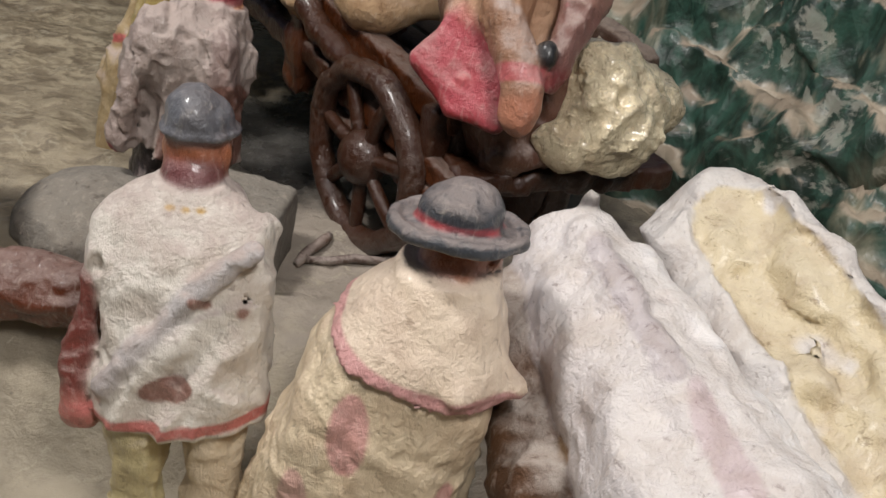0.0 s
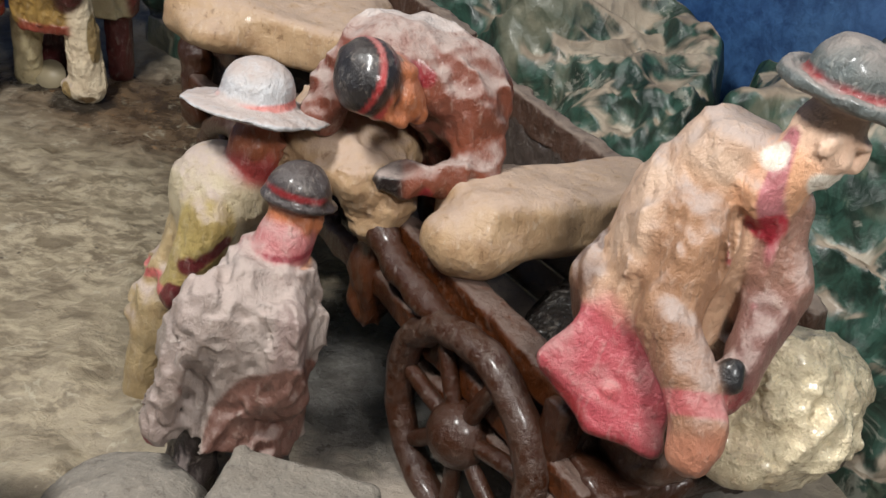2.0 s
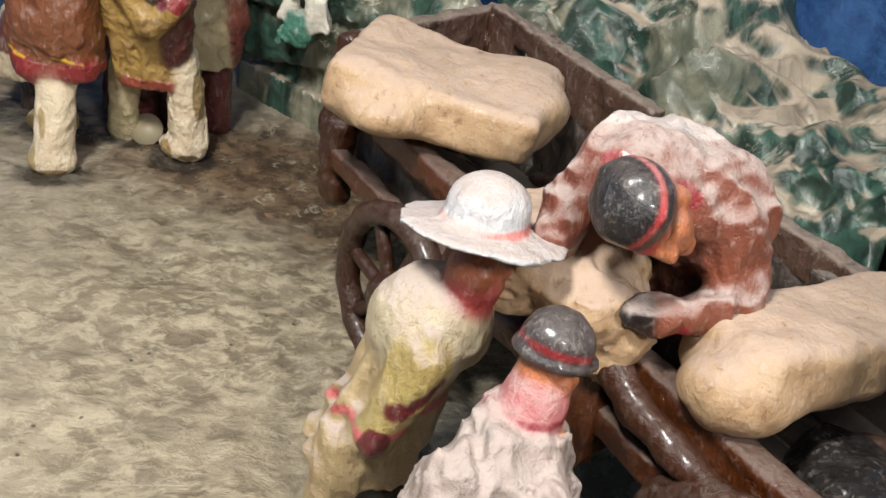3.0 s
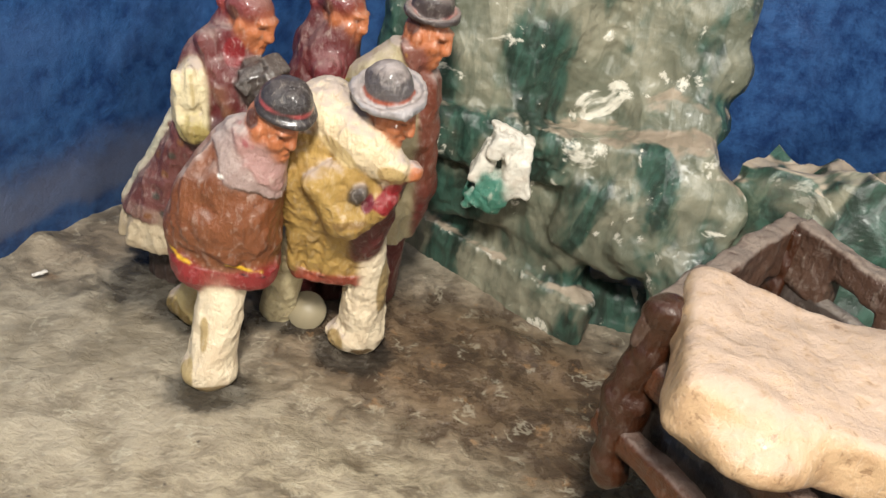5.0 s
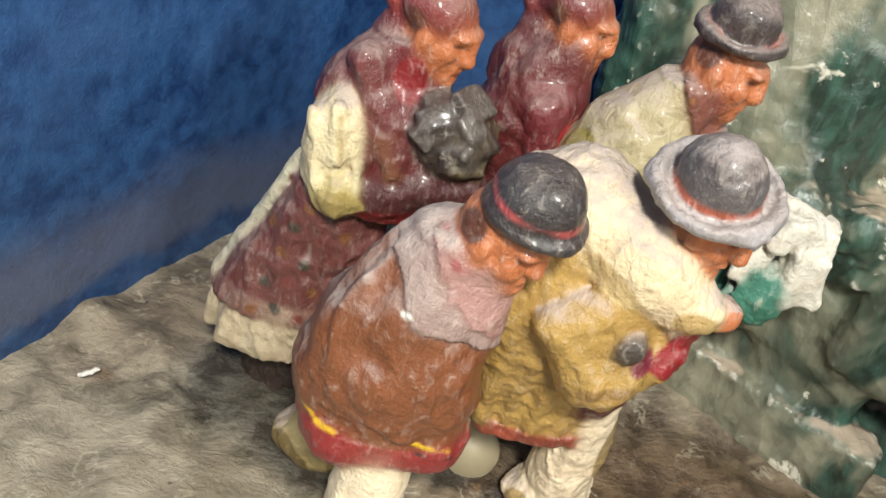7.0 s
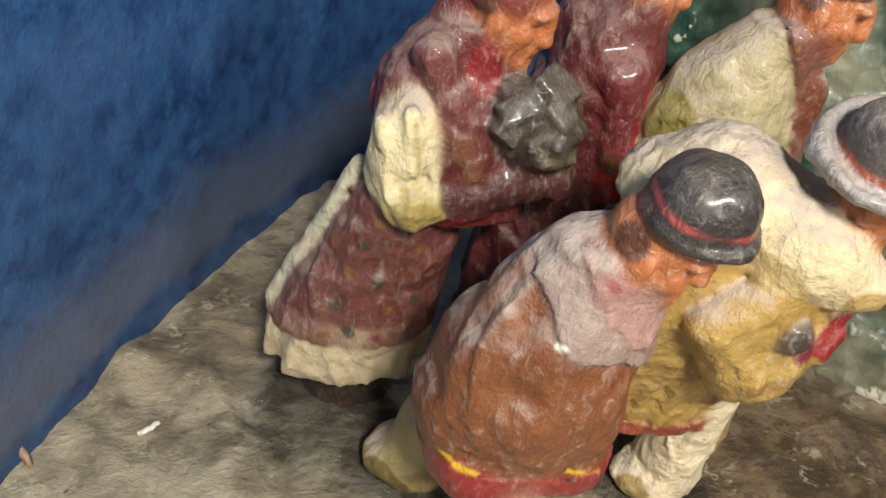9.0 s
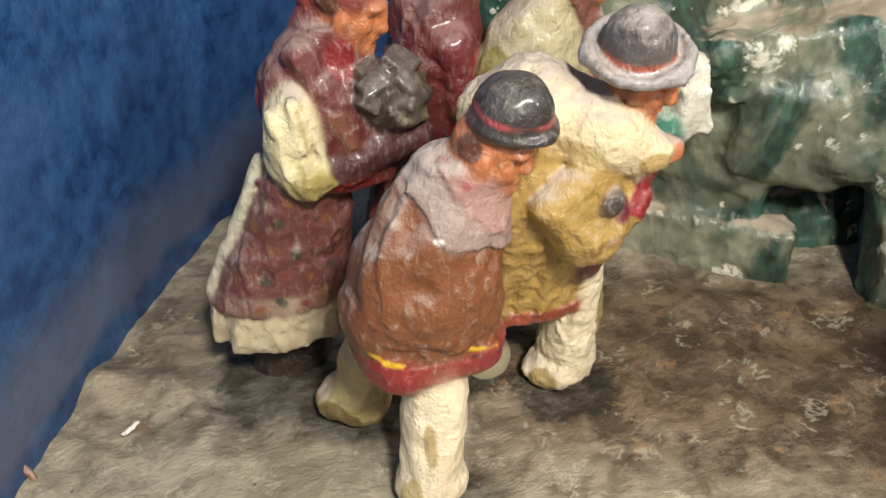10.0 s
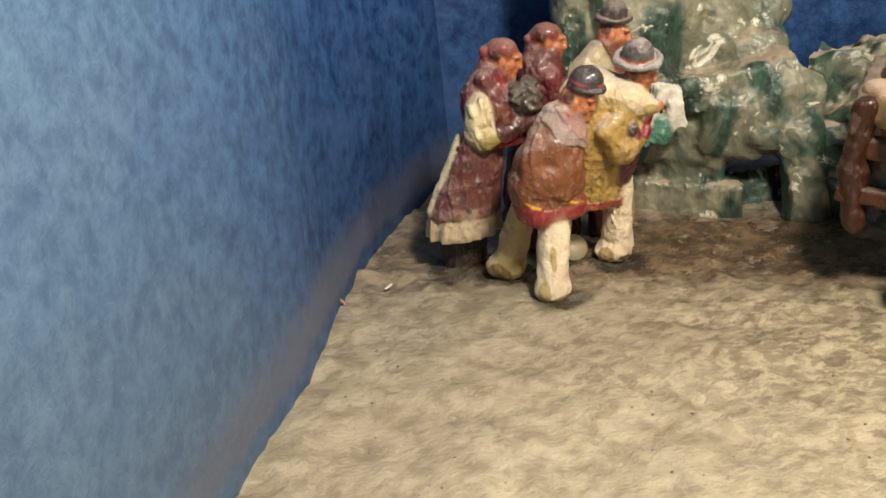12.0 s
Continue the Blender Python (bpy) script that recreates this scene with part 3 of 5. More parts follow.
def box(bm, c, half, turn=None):
    made = bmesh.ops.create_cube(bm, size=2.0)["verts"]
    m = Matrix.Translation(c) @ (turn or Matrix()) @ Matrix.Diagonal((*half, 1))
    bmesh.ops.transform(bm, matrix=m, verts=made)
    return made


def room():
    for name, c, half, label in (
        ("floor", (0, 0.3, -0.126), (2.2, 2.2, 0.03), "plain room floor"),
        ("ceiling", (0, 0.3, 1.75), (2.2, 2.2, 0.03), "plain plastered ceiling"),
        ("wall_1", (0, 2.53, 0.4), (2.2, 0.03, 1.3), "plain plastered room wall"),
        ("wall_2", (0, -1.93, 0.4), (2.2, 0.03, 1.3), "plain plastered room wall"),
        ("wall_3", (2.23, 0.3, 0.4), (0.03, 2.2, 1.3), "plain plastered room wall"),
        ("wall_4", (-2.23, 0.3, 0.4), (0.03, 2.2, 1.3), "plain plastered room wall"),
    ):
        bm = bmesh.new()
        box(bm, c, half)
        joined(name, bm, ROOM, label, name.split("_")[0], "structure")


room()

CART_AT, CART_TURN = Vector((-0.004, 0.386, -0.006)), -55.0
E1 = np.array((math.cos(radians(CART_TURN)), math.sin(radians(CART_TURN))))
E2 = np.array((-E1[1], E1[0]))


def bank_place(a, b):
    """The low rock bank along the far side of the cart: a runs along it, b from its foot to its back."""
    u = 0.24 - 0.62 * a
    deep = 0.165 - 0.095 * smooth(-u, 0.24, 0.37)
    v = 0.150 + deep * b
    high = 0.080 + 0.052 * smooth(-u, -0.06, 0.30) + 0.03 * smooth(u, -0.12, 0.02) + 0.050 * np.exp(-(((u + 0.272) / 0.032) ** 2)) * smooth(b, 0.15, 0.6)
    z = -0.012 + (high + 0.012) * smooth(b, 0.0, 0.45) + (0.10 + 0.75 * smooth(u, -0.14, 0.04)) * deep * np.maximum(b - 0.2, 0)
    z = z * (1 - smooth(b, 0.93, 1.0)) - 0.03 * smooth(b, 0.93, 1.0)
    slit = np.exp(-(((u + 0.05 + 0.55 * (v - 0.15)) / 0.0075) ** 2)) * smooth(v, 0.19, 0.22)
    z = z * (1 - 0.92 * slit)
    p = np.stack([u, v + z, z], -1)
    push = 0.008 * waves(p, 0.12, 21) + 0.004 * waves(p, 0.06, 22) + 0.006 * facets(p, 0.09, 27, 2) + 0.002 * facets(p, 0.045, 28, 2) + 0.001 * waves(p, 0.02, 23)
    ridge = 0.005 * (0.7 - 2 * np.abs(waves(p, 0.09, 24))) + 0.0018 * (0.7 - 2 * np.abs(waves(p, 0.04, 26)))
    grow = smooth(b, 0.0, 0.08)
    z = z + (push * 0.7 + ridge) * grow
    v = v - push * 0.9 * grow
    x, y = CART_AT.x + u * E1[0] + v * E2[0], CART_AT.y + u * E1[1] + v * E2[1]
    return x, y, z


tagged(sheet("rock_bank", 330, 130, bank_place, BANK, "", ""), "low green-painted rock bank with dusty beige ledges", "rock")


def crag():
    """The upright rock face behind the group, with ragged outline and gaps under it."""
    grey = rgb(120, 120, 100)
    solids = [
        slab((-0.180, 0.850, 0.250), (0.098, 0.020, 0.125), grey, 0.02, (2, 0, -3), 0.014),
        slab((-0.182, 0.848, 0.088), (0.074, 0.020, 0.038), grey, 0.012, (8, 0, -20), 0.006),
        slab((-0.205, 0.838, 0.108), (0.048, 0.016, 0.012), grey, 0.006, (4, 6, -12), 0.005),
        slab((-0.136, 0.818, 0.112), (0.040, 0.018, 0.016), grey, 0.006, (0, -6, -14), 0.006),
        slab((-0.138, 0.812, 0.080), (0.026, 0.016, 0.024), grey, 0.008, (10, 10, -24), 0.006),
        ball((-0.092, 0.838, 0.168), (0.025, 0.016, 0.018), grey, 0.006),
        ball((-0.106, 0.842, 0.205), (0.022, 0.016, 0.026), grey, 0.006),
        ball((-0.108, 0.830, 0.140), (0.030, 0.016, 0.014), grey, 0.006),
        slab((-0.104, 0.790, 0.088), (0.026, 0.010, 0.030), grey, 0.006, (-8, 18, -10), 0.009),
        limb((-0.092, 0.780, 0.066), (-0.092, 0.768, 0.000), 0.017, 0.020, grey, 0.010),
        plank((-0.256, 0.896, 0.012), (-0.136, 0.800, 0.008), 0.018, 0.036, grey, 0.003, 0.002),
        plank((-0.256, 0.912, 0.036), (-0.144, 0.820, 0.034), 0.026, 0.050, grey, 0.006, 0.004),
        dent(limb((-0.184, 0.824, 0.380), (-0.170, 0.827, 0.158), 0.0070, 0.0050, grey)),
        dent(limb((-0.226, 0.818, 0.380), (-0.236, 0.824, 0.200), 0.0045, 0.0030, grey)),
        dent(ball((-0.1225, 0.790, 0.012), (0.0145, 0.070, 0.044), grey, 0.004, (0, 6, 0))),
        slab((-0.120, 0.836, 0.010), (0.040, 0.016, 0.020), grey, 0.004, (-14, 0, -14), 0.006),
    ]

    def craggy(p, d):
        q = p * np.array((1, 1, 0.75))
        calm_foot = np.clip((p[:, 2] - 0.025) / 0.05, 0.15, 1)
        d = d - 0.002 + calm_foot * (0.0012 * waves(q, 0.09, 31) + 0.0060 * facets(q, 0.110, 33, 2) + 0.0024 * facets(q, 0.055, 35, 3))
        d = d + 0.0011 * np.abs(waves(p * np.array((1, 1, 0.45)), 0.030, 36)) + 0.0007 * np.abs(waves(p, 0.012, 38)) + 0.0004 * waves(p, 0.006, 34)
        return d

    ob = sculpt("rock_face", (-0.19, 0.84, 0), solids, ROCK, 0.0017, extra=craggy)
    white, teal = rgb(214, 208, 194), rgb(62, 116, 98)
    knob = sculpt("outcrop", (-0.19, 0.84, 0), [
        slab((-0.203, 0.816, 0.116), (0.0125, 0.014, 0.0080), white, 0.002, (10, 12, 8), 0.003),
        slab((-0.1965, 0.812, 0.100), (0.0072, 0.010, 0.0150), white, 0.002, (4, -12, 0), 0.003),
        slab((-0.2140, 0.816, 0.104), (0.0050, 0.010, 0.0130), white, 0.001, (0, 14, 0), 0.002),
        slab((-0.2075, 0.816, 0.086), (0.0105, 0.012, 0.0120), teal, 0.002, (6, 14, 0), 0.003),
        slab((-0.2160, 0.820, 0.080), (0.0060, 0.012, 0.0080), teal, 0.002, (0, 10, 0), 0.002),
    ], SACK, 0.0012, (), ((0.012, 0.0006),), 39, None, ((0.02, 0.0016, 0.8), (0.009, 0.0007, 0.6)))
    knob.parent, knob.location = ob, (0, 0, 0)
    tagged(knob, "white and teal painted rock outcrop")
    return tagged(ob, "tall green and white painted rock face with ragged edges", "rock", kind="structure")


crag()


# ---- the ore cart ----
def rod(bm, a, b, wide, high, seed=0, cuts=8, wobble=0.0012):
    """A hand-made wooden bar from a to b with uneven rounded edges."""
    a, b = Vector(a), Vector(b)
    along = (b - a).normalized()
    side = along.cross(Vector((0, 0, 1)))
    side = side.normalized() if side.length > 0.1 else Vector((1, 0, 0))
    top = side.cross(along)
    rng = random.Random(seed)
    rings = []
    for k in range(cuts + 1):
        t = k / cuts
        swell = 1 if 0 < k < cuts else 0.72
        c = a.lerp(b, t) + side * rng.uniform(-wobble, wobble) + top * rng.uniform(-wobble, wobble)
        ring_ = []
        for m in range(8):
            ang = math.tau * (m + 0.5) / 8
            cx, sx = math.cos(ang), math.sin(ang)
            f = 1 / max(abs(cx), abs(sx)) ** 0.72
            ring_.append(bm.verts.new(c + side * cx * f * wide * 0.5 * swell * rng.uniform(0.93, 1.07) + top * sx * f * high * 0.5 * swell * rng.uniform(0.93, 1.07)))
        rings.append(ring_)
    for r, s in zip(rings, rings[1:]):
        for m in range(8):
            bm.faces.new((r[m], r[(m + 1) % 8], s[(m + 1) % 8], s[m]))
    bm.faces.new(rings[0][::-1])
    bm.faces.new(rings[-1])
    return bm


def bar(name, parent, a, b, wide, high, seed, material=WOOD, label="", cuts=8, wobble=0.0012):
    bm = rod(bmesh.new(), a, b, wide, high, seed, cuts, wobble)
    bmesh.ops.recalc_face_normals(bm, faces=bm.faces)
    ob = part(name, bm, material, parent, label)
    mod = ob.modifiers.new("worn", "SUBSURF")
    mod.levels = mod.render_levels = 1
    return ob


def wheel_part(parent, u, v, radius, seed, solid=False):
    """A wheel: its rim, with the hub and the spokes, or a solid disc, under it."""
    rng = random.Random(seed)
    bm = bmesh.new()
    n, rings = 40, []
    for k in range(n):
        ang = math.tau * k / n
        grow = 1 + rng.uniform(-0.025, 0.025)
        c = Vector((math.cos(ang), 0, math.sin(ang)))
        ring_ = []
        for m in range(8):
            w = math.tau * m / 8
            ring_.append(bm.verts.new(c * (radius - 0.0062 + 0.0062 * math.cos(w)) * grow + Vector((0, 0.0066 * math.sin(w), 0))))
        rings.append(ring_)
    for k in range(n):
        r, s = rings[k], rings[(k + 1) % n]
        for m in range(8):
            bm.faces.new((r[m], r[(m + 1) % 8], s[(m + 1) % 8], s[m]))
    bmesh.ops.recalc_face_normals(bm, faces=bm.faces)
    rim = part("wheel", bm, WOOD, parent, "dark varnished wooden cart wheel")
    rim.location = (u, v, radius)
    bm = bmesh.new()
    bmesh.ops.create_uvsphere(bm, u_segments=16, v_segments=10, radius=1)
    bmesh.ops.transform(bm, matrix=Matrix.Diagonal((radius * 0.93, 0.013, radius * 0.93, 1) if solid else (0.0135, 0.0120, 0.0135, 1)), verts=bm.verts)
    part("hub", bm, WOOD, rim)
    for k in range(0 if solid else 7):
        ang = math.tau * (k + 0.3) / 7
        way = Vector((math.cos(ang), 0, math.sin(ang)))
        bar("spoke", rim, way * 0.006, way * (radius - 0.007), 0.0072, 0.0076, seed * 10 + k, cuts=4, wobble=0.0005)
    return rim


def carved(name, cart, solids, seed, material=WOOD, rough=1.0, step=0.0016):
    """A hand-carved part of the cart, in the cart's own directions."""
    def worn(p, d):
        return d + rough * (0.0010 * waves(p, 0.03, seed) + 0.0007 * np.abs(waves(p, 0.016, seed + 1)) + 0.0002 * waves(p, 0.006, seed + 2))

    ob = sculpt(name, (0, 0, 0), solids, material, step, extra=worn)
    ob.parent = cart
    return ob


def ore_cart():
    cart = new("ore_cart")
    cart.location, cart.rotation_euler = CART_AT, (0, 0, radians(CART_TURN))
    tagged(cart, "four-wheeled dark varnished wooden cart loaded with rocks", "cart")
    w = rgb(66, 32, 17)
    for k, (u, v) in enumerate(((0.0, -0.004), (-0.202, -0.004), (0.014, 0.072), (-0.202, 0.100))):
        wheel_part(cart, u, v, 0.047, 11 + k, k == 2)
    for u in (0.006, -0.202):
        bar("axle", cart, (u, -0.002, 0.047), (u, 0.092, 0.047), 0.009, 0.009, 30)
    carved("rail", cart, [plank((-0.290, 0.012, 0.1165), (0.046, 0.010, 0.0830), 0.012, 0.015, w)], 41, RAIL)
    carved("rail", cart, [plank((-0.296, 0.006, 0.0850), (0.060, 0.003, 0.0610), 0.010, 0.013, w)], 42, RAIL)
    carved("rail", cart, [plank((-0.050, 0.004, 0.0500), (0.062, 0.002, 0.0500), 0.009, 0.010, w)], 44, RAIL)
    carved("rail", cart, [plank((-0.300, 0.110, 0.142), (-0.17, 0.110, 0.128), 0.011, 0.030, w), plank((-0.18, 0.110, 0.126), (0.062, 0.106, 0.104), 0.011, 0.018, w), dent(slab((-0.262, 0.110, 0.132), (0.012, 0.03, 0.007), w))], 43, DUSTY)
    carved("side_panel", cart, [plank((-0.292, 0.016, 0.096), (0.044, 0.014, 0.068), 0.005, 0.044, w)], 45, BOARD, 1.2)
    carved("side_panel", cart, [plank((-0.296, 0.108, 0.100), (0.056, 0.104, 0.080), 0.005, 0.060, w)], 47, BOARD, 1.2)
    carved("post", cart, [limb((-0.282, 0.008, 0.064), (-0.286, 0.008, 0.100), 0.009, 0.011, w), limb((-0.286, 0.008, 0.106), (-0.280, 0.010, 0.142), 0.008, 0.009, w, 0.002)], 51, rough=1.4)
    carved("post", cart, [plank((-0.086, 0.006, 0.046), (-0.080, 0.006, 0.113), 0.019, 0.016, w)], 53, RAIL, 1.4)
    carved("post", cart, [plank((0.036, 0.004, 0.042), (0.040, 0.004, 0.090), 0.014, 0.012, w)], 55)
    carved("post", cart, [plank((-0.168, 0.004, 0.062), (-0.166, 0.004, 0.104), 0.013, 0.012, w)], 56)
    carved("post", cart, [plank((-0.302, 0.110, 0.050), (-0.300, 0.110, 0.152), 0.016, 0.014, w)], 57)
    carved("brace", cart, [limb((-0.082, 0.001, 0.104), (-0.058, -0.001, 0.088), 0.0075, 0.0065, w), limb((-0.058, -0.001, 0.088), (-0.010, -0.002, 0.084), 0.0065, 0.005, w)], 59)
    for k, v in enumerate((0.024, 0.046, 0.068, 0.090)):
        bar("floor_board", cart, (-0.29, v, 0.080), (0.05, v, 0.070), 0.0205, 0.007, 60 + k, BOARD, cuts=12)
    carved("end_board", cart, [plank((-0.282, 0.002, 0.136), (-0.304, 0.116, 0.142), 0.011, 0.024, w)], 71, DUSTY)
    carved("end_board", cart, [plank((-0.291, 0.012, 0.090), (-0.300, 0.106, 0.092), 0.006, 0.050, w)], 73, BOARD)
    carved("end_board", cart, [plank((0.042, 0.012, 0.078), (0.058, 0.104, 0.078), 0.006, 0.040, w)], 75)
    carved("footboard", cart, [plank((0.048, 0.006, 0.062), (0.074, 0.110, 0.064), 0.034, 0.012, w)], 77, rough=1.6)
    carved("footboard", cart, [plank((0.030, 0.010, 0.046), (0.052, 0.104, 0.044), 0.012, 0.010, w)], 79)
    return cart


ore_cart()


def on_cart(u, v, z):
    return (CART_AT.x + u * E1[0] + v * E2[0], CART_AT.y + u * E1[1] + v * E2[1], z)


def stone(name, base, solids, label, seed, material=TAN, rough=1.0, step=0.0016, group="stones on the cart"):
    def chipped(p, d):
        d = d + rough * (0.0020 * np.abs(waves(p, 0.05, seed + 7)) + 0.0010 * waves(p, 0.03, seed + 8) + 0.0022 * facets(p, 0.045, seed + 11))
        return d + rough * (0.0009 * np.abs(waves(p, 0.013, seed + 9)) + 0.0003 * waves(p, 0.006, seed + 10))

    return tagged(sculpt(name, base, solids, material, step, extra=chipped), label, "stone", group)


T0 = rgb(196, 166, 126)
stone("stone", on_cart(-0.035, 0.055, 0.086), [
    slab(on_cart(-0.034, 0.062, 0.109), (0.023, 0.052, 0.0135), T0, 0.006, (0, -6, CART_TURN - 8), 0.007),
    ball(on_cart(-0.034, 0.014, 0.103), (0.020, 0.016, 0.016), T0, 0.008)], "long tan stone laid across the cart rails", 101, TAN, 0.5)
stone("stone", (-0.11, 0.587, 0.1), [
    slab((-0.110, 0.594, 0.131), (0.049, 0.038, 0.0125), T0, 0.008, (2, 6, -14), 0.006),
    ball((-0.138, 0.570, 0.127), (0.020, 0.024, 0.013), T0, 0.014),
    ball((-0.074, 0.592, 0.130), (0.022, 0.026, 0.013), T0, 0.014)], "large flat pale tan stone overhanging the cart", 111, TAN, 0.45)
stone("stone", (-0.062, 0.462, 0.075), [
    ball((-0.064, 0.474, 0.112), (0.036, 0.026, 0.024), T0, 0.01, (0, -10, 15)),
    limb((-0.054, 0.458, 0.106), (-0.046, 0.448, 0.086), 0.019, 0.012, T0, 0.01)], "rounded tan stone hanging over the cart's edge", 121, TAN, 1.6, 0.0013)
stone("ore_rock", (0.092, 0.350, 0.05), [
    ball((0.090, 0.352, 0.098), (0.024, 0.022, 0.030), rgb(186, 164, 112), 0.01, (0, -18, 0)),
    ball((0.078, 0.346, 0.078), (0.017, 0.014, 0.012), rgb(186, 164, 112), 0.01),
    ball((0.106, 0.374, 0.094), (0.021, 0.022, 0.020), rgb(186, 164, 112), 0.008, (0, -10, 30))], "glossy gilded ore rock on the cart's front", 131, ORE, 1.3, 0.0013)
stone("ore_lump", on_cart(0.0, 0.05, 0.06), [
    ball(on_cart(0.005, 0.050, 0.066), (0.030, 0.034, 0.022), rgb(24, 22, 20), 0.01)], "black glossy ore lump lying inside the cart", 141, clay("black_ore", rgb(24, 22, 20), 0.22, 0.05, grain=2.5, coat=0.7), 1.6, 0.0013)


# ---- the clay figurines ----
SKIN, SKIN_DARK = rgb(178, 106, 66), rgb(150, 86, 56)
HAT_DARK, HAT_GREY = rgb(46, 40, 40), rgb(122, 116, 118)
CREAMY, RED, WINE = rgb(226, 208, 178), rgb(132, 34, 38), rgb(96, 34, 36)
BROWN, OCHRE, YELLOW = rgb(118, 68, 40), rgb(164, 132, 72), rgb(222, 176, 40)
WHITE, INK, PINK = rgb(222, 214, 202), rgb(34, 26, 26), rgb(196, 104, 100)


class Frame:
    """Places round a head's or hat's centre: ahead, to its left, up."""

    def __init__(self, c, yaw, nod=0.0, tilt=0.0, size=1.0):
        self.c, self.size = np.array(c, float), size
        self.m = turned((0, 0, yaw)) @ turned((tilt, nod, 0))
        self.angles = tuple(math.degrees(a) for a in Matrix(self.m.tolist()).to_euler())

    @classmethod
    def of(cls, c, ahead, up, size=1.0):
        """From the ways that it looks and stands."""
        f = cls(c, 0, 0, 0, size)
        a = np.array(ahead, float) / np.linalg.norm(ahead)
        left = np.cross(up, a)
        left /= np.linalg.norm(left)
        f.m = np.stack([a, left, np.cross(a, left)], 1)
        f.angles = tuple(math.degrees(v) for v in Matrix(f.m.tolist()).to_euler())
        return f

    def at(self, ahead, left, up):
        return self.c + self.m @ (np.array((ahead, left, up)) * self.size)

    def ball(self, where, r, colour, blend=0.003):
        return ball(self.at(*where), tuple(v * self.size for v in r), colour, blend * self.size, self.angles)

    def ring(self, where, big, small, colour):
        return ring(self.at(*where), big * self.size, small * self.size, colour, 0.001, self.angles)


def head(f, skin=SKIN):
    """A simple carved head, facing ahead in its frame."""
    return clean([
        f.ball((-0.0008, 0, 0.0008), (0.0096, 0.0082, 0.0112), skin),
        f.ball((0.0040, 0, -0.0074), (0.0056, 0.0050, 0.0054), skin, 0.0035),
        f.ball((0.0098, 0, -0.0006), (0.0030, 0.0016, 0.0044), skin, 0.0016),
        f.ball((0.0108, 0, -0.0030), (0.0022, 0.0020, 0.0018), skin, 0.0016),
        f.ball((0.0082, 0, 0.0036), (0.0028, 0.0062, 0.0016), skin, 0.002),
        f.ball((0.0060, 0.0044, -0.0026), (0.0028, 0.0026, 0.0026), skin, 0.0030),
        f.ball((0.0060, -0.0044, -0.0026), (0.0028, 0.0026, 0.0026), skin, 0.0030),
        f.ball((0.0088, 0, -0.0070), (0.0018, 0.0028, 0.0009), skin, 0.0012),
        f.ball((0.0078, 0, -0.0104), (0.0024, 0.0028, 0.0020), skin, 0.0020),
        f.ball((-0.0005, 0.0084, -0.001), (0.0028, 0.0018, 0.0040), skin, 0.0012),
        f.ball((-0.0005, -0.0084, -0.001), (0.0028, 0.0018, 0.0040), skin, 0.0012),
        dent(f.ball((0.0100, 0.0040, 0.0008), (0.0022, 0.0018, 0.0010), skin)),
        dent(f.ball((0.0100, -0.0040, 0.0008), (0.0022, 0.0018, 0.0010), skin)),
    ], 0.2)


def face_paint(f):
    return [
        f.ball((0.0086, 0.0040, 0.0010), (0.0022, 0.0018, 0.0006), rgb(70, 38, 28)),
        f.ball((0.0086, -0.0040, 0.0010), (0.0022, 0.0018, 0.0006), rgb(70, 38, 28)),
        f.ball((0.0112, 0, -0.0085), (0.0022, 0.0028, 0.0005), rgb(110, 44, 32)),
        f.ball((-0.005, 0.0075, 0.003), (0.0040, 0.0040, 0.0040), rgb(96, 54, 36)),
        f.ball((-0.005, -0.0075, 0.003), (0.0040, 0.0040, 0.0040), rgb(96, 54, 36)),
    ]


def cap(f, colour=HAT_DARK):
    """A close felt hat with a narrow turned brim."""
    return clean([
        f.ball((-0.0008, 0, 0.0092), (0.0118, 0.0112, 0.0100), colour, 0.001),
        f.ball((0.0002, 0, 0.0056), (0.0140, 0.0130, 0.0034), colour, 0.0016),
    ], 0.12)


def brimmed(f, colour=HAT_GREY, brim=0.0205, crown=0.0115):
    """A felt hat with a wide upturned brim."""
    return clean([
        f.ball((0, 0, 0.0110), (crown, crown * 0.95, 0.0098), colour, 0.001),
        f.ball((0, 0, 0.0058), (brim, brim * 0.96, 0.0024), colour, 0.003),
        f.ring((0, 0, 0.0074), brim - 0.0020, 0.0018, colour),
    ], 0.5)


CLOTH = ((0.030, 0.0018, 0.7), (0.013, 0.0007, 0.8))


def figurine(name, base, solids, paints=(), label="", seed=1, step=0.00105, lumps=((0.020, 0.0005), (0.007, 0.00014)), folds=CLOTH, material=PAINTED, group="clay miners", calm=()):
    return tagged(sculpt(name, base, solids, material, step, paints, lumps, seed, None, folds, [(f.at(0, 0, 0.004), 0.017, 0.032), *calm]), label, "figurine", group)


# the group by the rock face
LILAC, PLUM = rgb(150, 130, 124), rgb(84, 38, 36)
f = Frame((-0.3200, 0.7110, 0.1490), -28, 16, 8, 1.15)
g = Frame((-0.3145, 0.7095, 0.1535), -28, 14, 10)
COAT = loft([(0.066, -0.340, 0.727, 0.0235, 0.0180), (0.080, -0.3405, 0.726, 0.0245, 0.0195), (0.095, -0.341, 0.724, 0.0250, 0.0205), (0.111, -0.339, 0.722, 0.0228, 0.0185),
             (0.124, -0.3355, 0.7195, 0.0192, 0.0150), (0.135, -0.332, 0.718, 0.0150, 0.0110), (0.143, -0.328, 0.716, 0.0100, 0.0080)], BROWN, 0.006, 2.4)
NECKLINE = beyond((-0.3450, 0.716, 0.1390), (-0.3140, 0.706, 0.1130), (-0.3380, 0.740, 0.1500), (-0.315, 0.712, 0.145))
